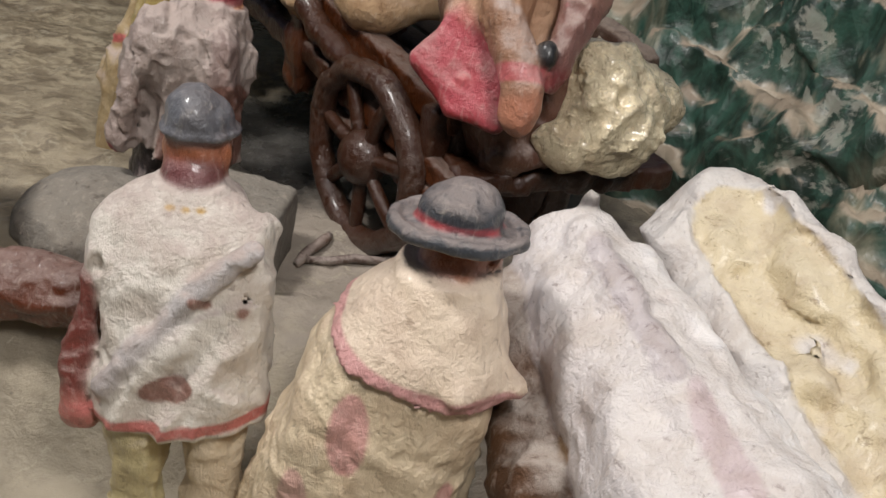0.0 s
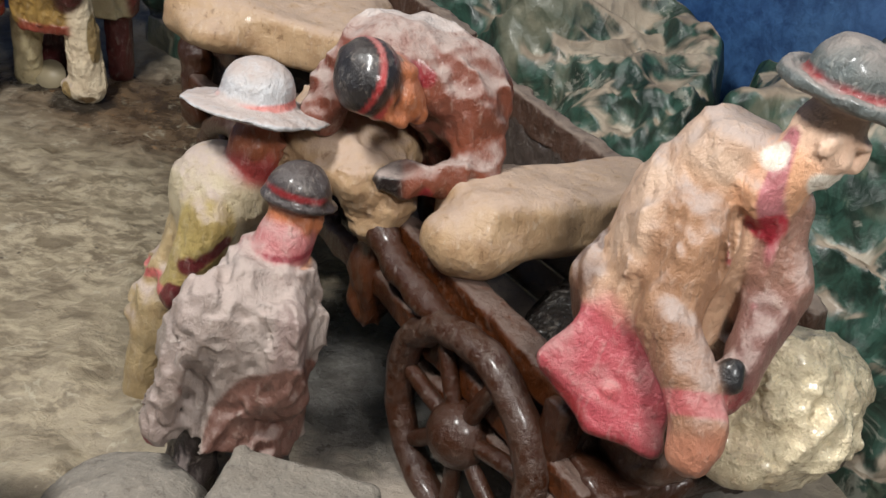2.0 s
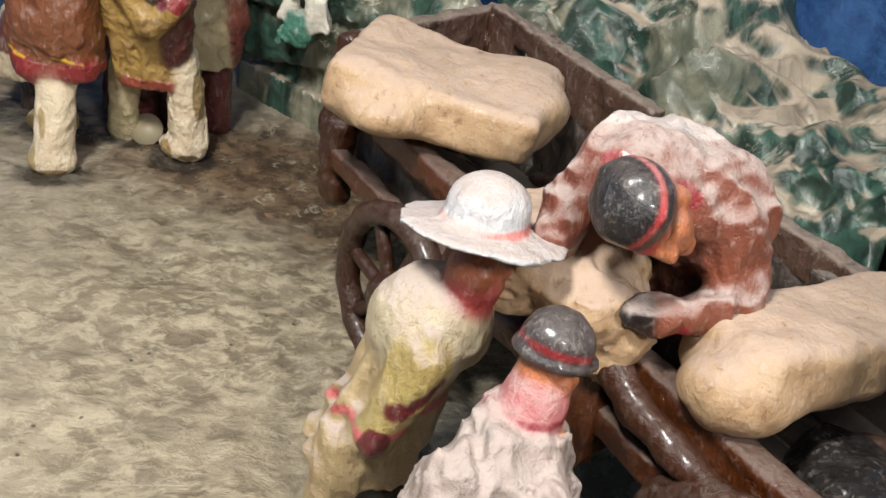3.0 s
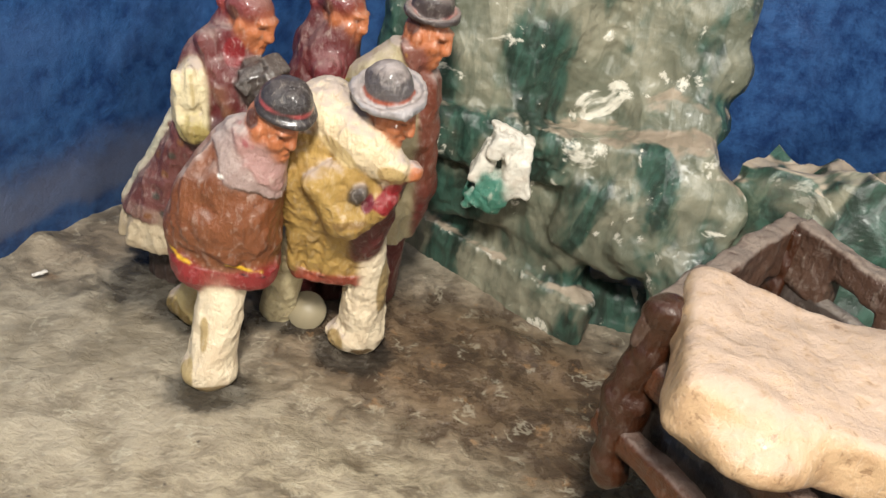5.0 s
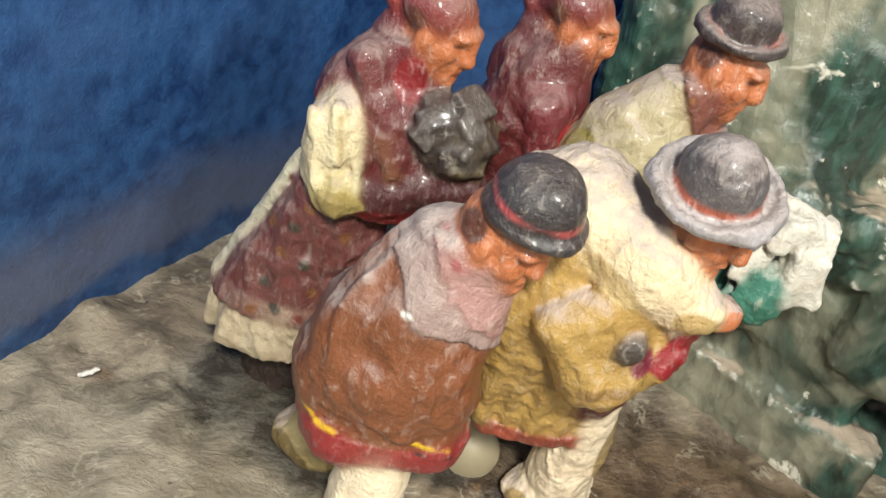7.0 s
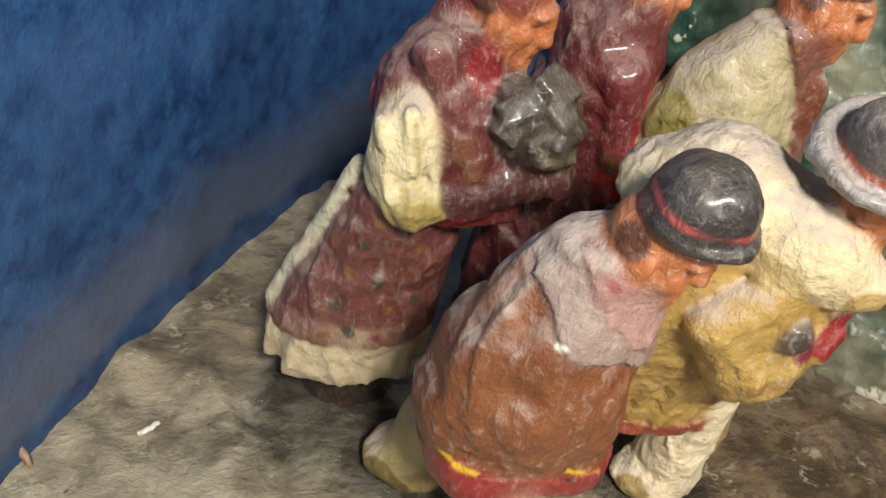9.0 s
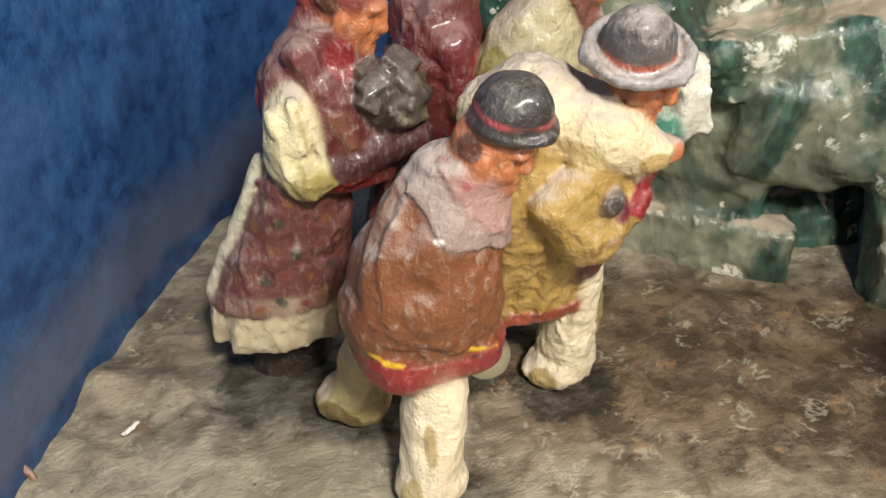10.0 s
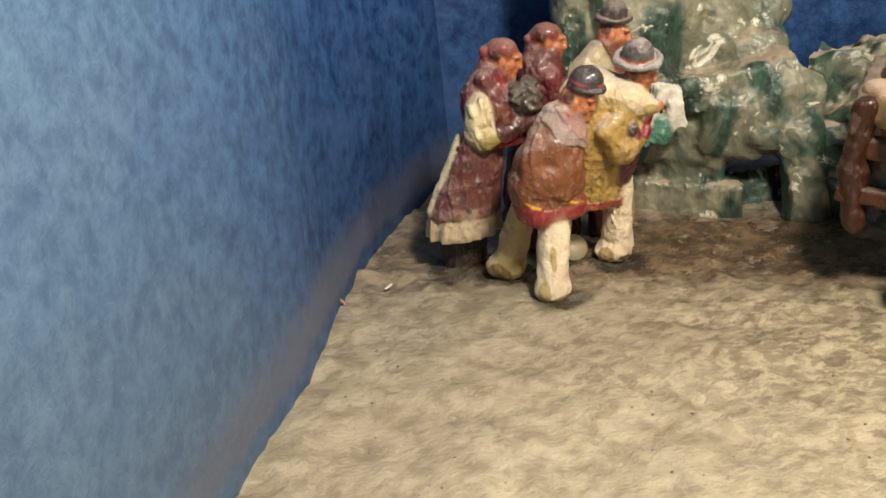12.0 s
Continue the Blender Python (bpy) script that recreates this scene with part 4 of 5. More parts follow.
LAPEL = beyond((-0.3350, 0.712, 0.1470), (-0.3120, 0.704, 0.1120), (-0.3250, 0.735, 0.1560), (-0.310, 0.712, 0.148))
figurine("miner_figurine", (-0.343, 0.73, 0.0), [
    COAT,
    shell(COAT, 0.0016, LILAC, [NECKLINE]),
    shell(COAT, 0.0024, rgb(164, 122, 116), [LAPEL], 0.0012),
    *clean([shell(COAT, 0.0010, RED, [beyond((-0.37, 0.72, 0.0740), (-0.31, 0.72, 0.0715), (-0.34, 0.74, 0.0730), (-0.34, 0.72, 0.06))])], 0.25),
    limb((-0.336, 0.721, 0.134), (-0.322, 0.714, 0.142), 0.0100, 0.0090, LILAC, 0.006),
    *clean([ball((-0.3535, 0.7150, 0.0690), (0.0095, 0.0100, 0.0135), RED, 0.005, (0, -14, 0)),
            ball((-0.3275, 0.7185, 0.0700), (0.0135, 0.0120, 0.0105), RED, 0.005)], 0.25),
    *(limb(a, b, 0.0030, 0.0018, BROWN, 0.004) for a, b in (
        ((-0.3530, 0.7085, 0.1010), (-0.3400, 0.7030, 0.0900)), ((-0.3300, 0.7045, 0.1080), (-0.3220, 0.7070, 0.0890)),
        ((-0.3590, 0.7130, 0.1060), (-0.3510, 0.7090, 0.1270)), ((-0.3480, 0.7060, 0.0900), (-0.3340, 0.7050, 0.0800)))),
    ball((-0.3605, 0.7240, 0.0860), (0.0060, 0.0120, 0.0140), BROWN, 0.005),
    ball((-0.3330, 0.7085, 0.0980), (0.0120, 0.0060, 0.0120), BROWN, 0.008, (0, 20, 0)),
    ball((-0.3410, 0.7075, 0.1180), (0.0110, 0.0055, 0.0080), BROWN, 0.007, (0, -25, 0)),
    limb((-0.3395, 0.719, 0.070), (-0.3435, 0.717, 0.012), 0.0118, 0.0128, CREAMY, 0.003),
    ball((-0.345, 0.7155, 0.0065), (0.0140, 0.0135, 0.0105), CREAMY, 0.004),
    limb((-0.352, 0.748, 0.068), (-0.362, 0.768, 0.010), 0.011, 0.0125, rgb(190, 170, 120), 0.003),
    ball((-0.364, 0.768, 0.009), (0.0165, 0.0130, 0.0110), rgb(180, 158, 104), 0.004),
    *head(f), *cap(g),
], [
    ball((-0.356, 0.705, 0.008), (0.006, 0.006, 0.018), rgb(176, 154, 110)), ball((-0.340, 0.704, 0.000), (0.012, 0.008, 0.005), rgb(150, 128, 92)), ball((-0.346, 0.703, 0.036), (0.003, 0.006, 0.012), rgb(176, 152, 108)), ball((-0.374, 0.76, 0.006), (0.012, 0.008, 0.010), rgb(120, 100, 58)),
    limb((-0.3655, 0.714, 0.0840), (-0.3610, 0.708, 0.0790), 0.0011, 0.0011, YELLOW), limb((-0.3590, 0.707, 0.0775), (-0.3530, 0.705, 0.0755), 0.0011, 0.0010, YELLOW),
    limb((-0.3360, 0.705, 0.0770), (-0.3290, 0.706, 0.0765), 0.0011, 0.0011, YELLOW), limb((-0.3285, 0.706, 0.0760), (-0.3200, 0.708, 0.0745), 0.0009, 0.0008, YELLOW),
    limb((-0.352, 0.704, 0.0745), (-0.340, 0.704, 0.0748), 0.0006, 0.0006, INK), limb((-0.338, 0.704, 0.0740), (-0.318, 0.708, 0.0715), 0.0006, 0.0006, INK),
    limb((-0.3265, 0.701, 0.1400), (-0.3150, 0.700, 0.1200), 0.0022, 0.0022, rgb(150, 72, 72)),
    limb((-0.3325, 0.701, 0.1400), (-0.3185, 0.698, 0.1150), 0.0007, 0.0007, rgb(210, 170, 110)),
    limb((-0.3345, 0.712, 0.1480), (-0.3290, 0.702, 0.1400), 0.0012, 0.0012, rgb(150, 84, 84)),
    *clean([ball((-0.3395, 0.7030, 0.1250), (0.0016, 0.006, 0.0011), rgb(240, 236, 228))], 0.0),
    g.ring((0, 0, 0.0100), 0.0118, 0.0009, rgb(150, 66, 66)), *face_paint(f), f.ball((0.0118, 0.0020, -0.0070), (0.0024, 0.0030, 0.0016), rgb(40, 26, 24)),
], "stooped clay miner in a brown poncho with red hem", 201, 0.0009, lumps=((0.040, 0.0009), (0.015, 0.00025), (0.006, 0.00012)), folds=((0.036, 0.0008, 0.8), (0.016, 0.00035, 0.8)))

f = Frame((-0.2690, 0.7180, 0.1590), -25, 16)
g = Frame((-0.2705, 0.7180, 0.1640), -25, 4, 20)
PONCHO = loft([(0.055, -0.2925, 0.7570, 0.0190, 0.0170), (0.075, -0.2945, 0.7510, 0.0185, 0.0170), (0.098, -0.2990, 0.7430, 0.0185, 0.0175), (0.122, -0.2990, 0.7330, 0.0200, 0.0150), (0.142, -0.2980, 0.7320, 0.0140, 0.0110)], OCHRE, 0.006, 2.3, 0, 5, 0.05)
ROLL = rgb(216, 196, 160)
figurine("miner_figurine", (-0.285, 0.74, 0.0), [
    PONCHO,
    *clean([shell(PONCHO, 0.0012, RED, [beyond((-0.32, 0.74, 0.0620), (-0.27, 0.74, 0.0580), (-0.29, 0.76, 0.0610), (-0.29, 0.74, 0.05))])], 0.25),
    slab((-0.2855, 0.7200, 0.1180), (0.0165, 0.0105, 0.0172), OCHRE, 0.0006, (0, -35, 6), 0.0075),
    limb((-0.2890, 0.7190, 0.1060), (-0.2815, 0.7190, 0.1010), 0.0070, 0.0072, OCHRE, 0.004),
    limb((-0.2815, 0.7190, 0.1015), (-0.2665, 0.7190, 0.1165), 0.0075, 0.0055, OCHRE, 0.006),
    *(limb((x, 0.7275, 0.1000), (x - 0.001, 0.7400, 0.0620), 0.0026, 0.0032, OCHRE, 0.003) for x in (-0.3085, -0.2995, -0.2900)),
    limb((-0.2965, 0.7105, 0.1200), (-0.2850, 0.7095, 0.1060), 0.0022, 0.0016, OCHRE, 0.002),
    limb((-0.3110, 0.7420, 0.1455), (-0.2980, 0.7330, 0.1520), 0.0110, 0.0128, ROLL, 0.002),
    limb((-0.2980, 0.7330, 0.1520), (-0.2780, 0.7200, 0.1440), 0.0128, 0.0120, ROLL, 0.006),
    limb((-0.2780, 0.7200, 0.1440), (-0.2660, 0.7150, 0.1355), 0.0118, 0.0085, ROLL, 0.006),
    limb((-0.2600, 0.7190, 0.1320), (-0.2560, 0.7180, 0.1330), 0.0055, 0.0055, SKIN, 0.002),
    *clean([ball((-0.2790, 0.7110, 0.1215), (0.0046, 0.0040, 0.0058), rgb(58, 50, 46), 0.001, (0, 30, 0))], 0.1),
    limb((-0.2660, 0.7230, 0.1260), (-0.2760, 0.7440, 0.0800), 0.0085, 0.0110, PLUM, 0.006),
    limb((-0.2715, 0.7500, 0.0720), (-0.2705, 0.7630, 0.0120), 0.0110, 0.0132, CREAMY, 0.003),
    ball((-0.2750, 0.7620, 0.0080), (0.0150, 0.0120, 0.0100), CREAMY, 0.004),
    limb((-0.3120, 0.762, 0.066), (-0.3200, 0.780, 0.006), 0.010, 0.010, rgb(196, 182, 144), 0.003),
    *head(f), *brimmed(g, rgb(146, 140, 140), 0.0172, 0.0108),
], [
    ball((-0.286, 0.752, 0.006), (0.007, 0.008, 0.009), rgb(172, 146, 98)), ball((-0.260, 0.750, 0.050), (0.005, 0.012, 0.020), rgb(150, 128, 88)), ball((-0.266, 0.748, 0.002), (0.010, 0.008, 0.004), rgb(120, 96, 64)),
    ball((-0.2620, 0.704, 0.1300), (0.012, 0.012, 0.0065), rgb(184, 156, 104), 0.004, (0, 35, 0)), ball((-0.2900, 0.712, 0.1400), (0.010, 0.012, 0.0040), rgb(190, 166, 118), 0.004, (0, 30, 0)),
    slab((-0.2645, 0.710, 0.1190), (0.0055, 0.009, 0.0080), RED, 0.004, (0, 35, 0)),
    limb((-0.2690, 0.711, 0.1225), (-0.2630, 0.711, 0.1130), 0.0012, 0.0012, YELLOW),
    ball((-0.2745, 0.712, 0.1170), (0.0030, 0.008, 0.0050), rgb(110, 40, 52)),
    limb((-0.3080, 0.714, 0.118), (-0.3060, 0.722, 0.075), 0.0030, 0.0050, rgb(204, 168, 72)), limb((-0.2960, 0.715, 0.112), (-0.2950, 0.728, 0.070), 0.0016, 0.0022, rgb(196, 158, 70)), limb((-0.2880, 0.708, 0.104), (-0.2700, 0.708, 0.108), 0.0022, 0.0022, rgb(134, 104, 60)),
    *clean([g.ball((0, 0, 0.013), (0.0128, 0.0124, 0.0082), rgb(84, 78, 78))], 1.2), g.ring((0, 0, 0.0090), 0.0110, 0.0010, rgb(140, 70, 48)), *face_paint(f),
], "clay miner in a yellow poncho carrying a cream sack", 211, 0.0009, lumps=((0.030, 0.0006), (0.009, 0.00022), (0.0050, 0.00022)), folds=((0.034, 0.0008, 0.4), (0.013, 0.0005, 0.4)))

f = Frame((-0.3455, 0.7910, 0.1690), -26, 16, 0, 1.10)
FLOWERS = [ball((-0.396 + 0.009 * (k % 4) + 0.004 * (k // 4 % 2), 0.788, 0.052 + 0.012 * (k // 4) + 0.003 * (k % 2)), (0.0024, 0.03, 0.0020), (rgb(124, 80, 50), rgb(66, 58, 48), rgb(112, 56, 50))[k % 3], 0.004, (0, 40 * k, 0)) for k in range(20)]
SKIRT = loft([(0.049, -0.3855, 0.8080, 0.0285, 0.0240), (0.068, -0.3800, 0.8050, 0.0250, 0.0200), (0.095, -0.3710, 0.7990, 0.0180, 0.0160), (0.118, -0.3640, 0.7950, 0.0150, 0.0140)], rgb(106, 60, 56), 0.004, 2.4, 0, 5, 0.02)
BLOUSE = loft([(0.104, -0.3550, 0.7920, 0.0200, 0.0120), (0.122, -0.3560, 0.7920, 0.0230, 0.0150), (0.140, -0.3600, 0.7930, 0.0210, 0.0150), (0.155, -0.3590, 0.7940, 0.0150, 0.0120), (0.164, -0.3540, 0.7930, 0.0090, 0.0090)], WINE, 0.004)
figurine("woman_figurine", (-0.385, 0.805, 0.0), [
    *clean([SKIRT], 0.5),
    loft([(0.029, -0.3870, 0.8100, 0.0290, 0.0255), (0.038, -0.3865, 0.8090, 0.0280, 0.0245), (0.054, -0.3850, 0.8080, 0.0255, 0.0225)], rgb(196, 178, 148), 0.001, 2.3, 0, 11, 0.055),
    # added support under the hem, coloured dark for the shaded gap
    cone((-0.385, 0.815, 0.050), (-0.386, 0.818, 0.000), 0.018, 0.019, 0.85, rgb(60, 46, 40), 0.003, -30),
    limb((-0.3850, 0.8000, 0.1120), (-0.4120, 0.8060, 0.0520), 0.0030, 0.0046, rgb(196, 190, 166), 0.001),
    *clean([BLOUSE,
            limb((-0.3660, 0.7830, 0.1580), (-0.3530, 0.7790, 0.1290), 0.0070, 0.0060, rgb(104, 52, 50), 0.002)], 0.5),
    ball((-0.3725, 0.7840, 0.1270), (0.0115, 0.0110, 0.0225), rgb(222, 206, 166), 0.0010, (8, 10, 0)),
    *(limb(a, b, 0.0024, 0.0018, rgb(222, 206, 166), 0.0015) for a, b in (
        ((-0.3790, 0.7770, 0.1400), (-0.3760, 0.7745, 0.1160)), ((-0.3720, 0.7740, 0.1440), (-0.3690, 0.7725, 0.1260)), ((-0.3660, 0.7760, 0.1340), (-0.3640, 0.7740, 0.1180)))),
    ball((-0.3690, 0.7790, 0.1120), (0.0095, 0.0090, 0.0105), rgb(196, 178, 120), 0.003),
    *clean([*chunk((-0.3365, 0.7815, 0.1385), (0.0165, 0.0120, 0.0170), (rgb(64, 54, 48), rgb(88, 80, 74), rgb(52, 42, 38), rgb(92, 78, 54)), 5, 16),
            limb((-0.3580, 0.7810, 0.1140), (-0.3280, 0.7820, 0.1220), 0.0085, 0.0085, rgb(78, 40, 40), 0.004)], 0.12),
    limb((-0.3565, 0.7770, 0.1350), (-0.3525, 0.7755, 0.1240), 0.0038, 0.0030, rgb(132, 88, 64), 0.002),
    limb((-0.3560, 0.7930, 0.1500), (-0.3500, 0.7910, 0.1600), 0.009, 0.008, SKIN, 0.004),
    *head(f),
    *clean([f.ball((-0.0030, 0, 0.0048), (0.0108, 0.0100, 0.0088), rgb(118, 54, 52), 0.001),
            limb(f.at(-0.0110, 0.0, 0.0010), (-0.3660, 0.7960, 0.1480), 0.0058, 0.0085, rgb(100, 40, 40), 0.004),
            f.ball((-0.0140, -0.0030, 0.0020), (0.0042, 0.0042, 0.0042), rgb(140, 62, 56), 0.001)], 0.35),
], [
    ball((-0.3680, 0.770, 0.108), (0.010, 0.008, 0.008), rgb(172, 152, 92)), limb((-0.378, 0.772, 0.140), (-0.374, 0.770, 0.112), 0.0012, 0.0016, rgb(180, 162, 116)), limb((-0.371, 0.772, 0.142), (-0.368, 0.770, 0.122), 0.0010, 0.0012, rgb(186, 166, 120)),
    ball((-0.3520, 0.785, 0.1540), (0.0055, 0.012, 0.0080), rgb(120, 24, 28)), limb((-0.3600, 0.774, 0.1045), (-0.3350, 0.776, 0.1080), 0.0042, 0.0042, rgb(124, 30, 32)), limb((-0.3640, 0.784, 0.1720), (-0.3720, 0.786, 0.1600), 0.0022, 0.0026, rgb(140, 36, 36)), *FLOWERS, *face_paint(f),
], "clay woman in a dark skirt holding a lump of ore", 221, lumps=((0.022, 0.0005), (0.007, 0.00016)), folds=((0.026, 0.0008, 0.5), (0.009, 0.0004, 0.7)), calm=[((-0.338, 0.781, 0.140), 0.012, 0.020)])

f = Frame((-0.3010, 0.8120, 0.1735), -25, 12, 0, 1.10)
SHAWL = loft([(0.004, -0.318, 0.825, 0.0280, 0.0250), (0.060, -0.316, 0.822, 0.0240, 0.0220), (0.110, -0.312, 0.818, 0.0195, 0.0180), (0.140, -0.310, 0.815, 0.0190, 0.0175), (0.158, -0.307, 0.814, 0.0130, 0.0125), (0.168, -0.303, 0.813, 0.0090, 0.0090)], rgb(92, 38, 38), 0.004, 2.3, 0, 6, 0.05)
figurine("woman_figurine", (-0.315, 0.82, 0.0), [
    *clean([SHAWL,
            limb((-0.306, 0.800, 0.146), (-0.303, 0.799, 0.122), 0.0095, 0.0085, rgb(112, 46, 50), 0.002),
            limb((-0.299, 0.802, 0.140), (-0.302, 0.800, 0.108), 0.0060, 0.0070, rgb(150, 28, 34), 0.002)], 0.35),
    limb((-0.306, 0.814, 0.154), (-0.302, 0.812, 0.164), 0.009, 0.008, SKIN, 0.004),
    *head(f),
    *clean([f.ball((-0.0030, 0, 0.0048), (0.0108, 0.0100, 0.0088), rgb(104, 38, 40), 0.001),
            limb(f.at(-0.0110, 0, 0.0010), (-0.320, 0.8160, 0.1520), 0.0058, 0.0090, rgb(88, 38, 38), 0.004),
            f.ball((-0.0150, -0.0020, -0.0010), (0.0040, 0.0040, 0.0040), rgb(120, 50, 48), 0.001)], 0.35),
], [limb((-0.296, 0.794, 0.140), (-0.299, 0.792, 0.106), 0.0050, 0.0060, rgb(156, 26, 32)), limb((-0.310, 0.790, 0.118), (-0.314, 0.790, 0.105), 0.006, 0.008, rgb(96, 60, 34)), *face_paint(f)], "clay woman in a wine-red shawl and headscarf", 231, lumps=((0.022, 0.0006), (0.007, 0.00016)), folds=((0.026, 0.0009, 0.6), (0.010, 0.0004, 0.8)))

f = Frame((-0.2580, 0.7880, 0.1770), -24, 14, 0, 1.18)
g = Frame((-0.2570, 0.7885, 0.1815), -22, 5, 8)
SHIRT = loft([(0.055, -0.277, 0.803, 0.0250, 0.0190), (0.100, -0.277, 0.798, 0.0235, 0.0180), (0.130, -0.278, 0.793, 0.0215, 0.0170), (0.150, -0.276, 0.791, 0.0180, 0.0140), (0.163, -0.271, 0.790, 0.0120, 0.0105), (0.170, -0.266, 0.789, 0.0085, 0.0085)], rgb(170, 156, 122), 0.005)
figurine("miner_figurine", (-0.275, 0.80, 0.0), [
    SHIRT,
    *clean([shell(SHIRT, 0.0014, rgb(112, 52, 48), [beyond((-0.2700, 0.780, 0.1720), (-0.2600, 0.776, 0.1450), (-0.2660, 0.800, 0.1740), (-0.255, 0.788, 0.165))]),
            limb((-0.268, 0.790, 0.160), (-0.260, 0.788, 0.168), 0.0100, 0.0085, rgb(120, 58, 52), 0.003)], 0.3),
    limb((-0.2560, 0.792, 0.150), (-0.2520, 0.800, 0.090), 0.0100, 0.0110, rgb(110, 58, 42), 0.005),
    limb((-0.2520, 0.800, 0.090), (-0.2560, 0.806, 0.060), 0.0110, 0.0100, rgb(96, 36, 34), 0.005),
    limb((-0.262, 0.808, 0.06), (-0.264, 0.816, 0.004), 0.010, 0.010, PLUM, 0.003),
    limb((-0.292, 0.806, 0.06), (-0.295, 0.812, 0.004), 0.011, 0.011, PLUM, 0.003),
    *head(f), *brimmed(g, rgb(66, 56, 54), 0.0146, 0.0106),
], [limb((-0.2670, 0.776, 0.168), (-0.2610, 0.774, 0.148), 0.0010, 0.0012, rgb(206, 164, 60)), ball((-0.283, 0.778, 0.120), (0.016, 0.010, 0.016), rgb(140, 126, 66)), ball((-0.296, 0.780, 0.140), (0.008, 0.012, 0.010), rgb(150, 136, 72)), ball((-0.268, 0.774, 0.126), (0.006, 0.008, 0.012), rgb(150, 134, 72)),
    g.ring((0, 0, 0.0085), 0.0114, 0.0009, rgb(150, 80, 70)), *face_paint(f)], "clay miner in a pale shirt and dark felt hat", 241, folds=((0.030, 0.0009, 0.7), (0.013, 0.0004, 0.8)))


# the people at the cart
f = Frame((-0.098, 0.449, 0.120), 20, 20)
figurine("miner_figurine", (-0.125, 0.455, 0.0), [
    cone((-0.106, 0.452, 0.108), (-0.128, 0.458, 0.030), 0.013, 0.022, 0.85, rgb(172, 150, 112), 0.010, 20, 5, 0.0018),
    ball((-0.110, 0.451, 0.094), (0.0215, 0.0185, 0.0205), rgb(188, 174, 144), 0.008),
    limb((-0.112, 0.434, 0.092), (-0.124, 0.432, 0.058), 0.0090, 0.0080, rgb(166, 146, 90), 0.006),
    limb((-0.134, 0.446, 0.040), (-0.140, 0.440, 0.002), 0.010, 0.009, rgb(164, 142, 104), 0.006),
    limb((-0.118, 0.470, 0.040), (-0.120, 0.474, 0.002), 0.010, 0.010, rgb(164, 142, 104), 0.006),
    limb((-0.103, 0.450, 0.103), (-0.099, 0.449, 0.113), 0.0112, 0.0100, rgb(156, 62, 60), 0.002),
    *head(f, SKIN_DARK),
    ball((-0.098, 0.449, 0.1415), (0.0140, 0.0132, 0.0120), rgb(188, 188, 190), 0.003),
    ball((-0.098, 0.449, 0.134), (0.0285, 0.0255, 0.0026), rgb(188, 188, 190), 0.006, (-9, 5, 0)),
], [ring((-0.098, 0.449, 0.1385), 0.0142, 0.0016, rgb(206, 120, 114)), limb((-0.118, 0.428, 0.074), (-0.108, 0.432, 0.084), 0.005, 0.005, WINE), slab((-0.12, 0.45, 0.062), (0.04, 0.04, 0.0022), PINK, 0.004, (0, -14, 0)), limb((-0.128, 0.424, 0.052), (-0.124, 0.424, 0.060), 0.006, 0.006, WINE)], "clay miner in a yellow coat and wide white hat", 251, lumps=((0.022, 0.0005), (0.007, 0.00014)), folds=((0.030, 0.0009, 0.6), (0.012, 0.0004, 0.7)), calm=[((-0.098, 0.449, 0.137), 0.030, 0.040)])

f = Frame((-0.076, 0.407, 0.113), 40, 12)
figurine("miner_figurine", (-0.09, 0.395, 0.0), [
    cone((-0.082, 0.398, 0.098), (-0.094, 0.388, 0.030), 0.014, 0.026, 0.72, rgb(158, 144, 136), 0.010, 20, 6, 0.003),
    ball((-0.090, 0.388, 0.070), (0.027, 0.017, 0.027), rgb(162, 148, 140), 0.010, (12, 0, 20)),
    limb((-0.103, 0.380, 0.088), (-0.115, 0.374, 0.042), 0.0075, 0.0065, rgb(150, 134, 126), 0.008),
    limb((-0.070, 0.380, 0.086), (-0.076, 0.380, 0.054), 0.006, 0.008, rgb(150, 130, 124), 0.010),
    limb((-0.104, 0.388, 0.040), (-0.108, 0.384, 0.002), 0.010, 0.010, rgb(60, 50, 48), 0.004),
    limb((-0.082, 0.392, 0.040), (-0.080, 0.392, 0.002), 0.010, 0.010, rgb(60, 50, 48), 0.004),
    limb((-0.084, 0.398, 0.088), (-0.079, 0.403, 0.104), 0.0125, 0.0105, rgb(176, 106, 106), 0.001),
    ring((-0.0825, 0.3995, 0.0985), 0.0100, 0.0026, rgb(150, 70, 76), 0.001, (12, 14, 0)),
    *head(f, SKIN), *cap(f, rgb(58, 52, 52)),
], [ball((-0.076, 0.372, 0.042), (0.022, 0.03, 0.030), rgb(108, 76, 66), 0.004, (0, 25, 0)), limb((-0.106, 0.370, 0.060), (-0.090, 0.366, 0.068), 0.003, 0.003, rgb(120, 92, 82)), limb((-0.100, 0.370, 0.046), (-0.084, 0.366, 0.056), 0.003, 0.002, rgb(122, 94, 84)), ring((-0.0795, 0.4025, 0.1025), 0.0110, 0.0012, rgb(140, 52, 62)), ring((-0.0805, 0.4015, 0.0975), 0.0115, 0.0011, rgb(218, 156, 116)), f.ring((0, 0, 0.0095), 0.0120, 0.0012, RED), limb((-0.119, 0.368, 0.036), (-0.112, 0.372, 0.030), 0.003, 0.003, RED)], "clay miner wrapped in a crumpled grey cloak", 261, folds=((0.024, 0.0022, 0.6), (0.011, 0.0010, 0.7)))

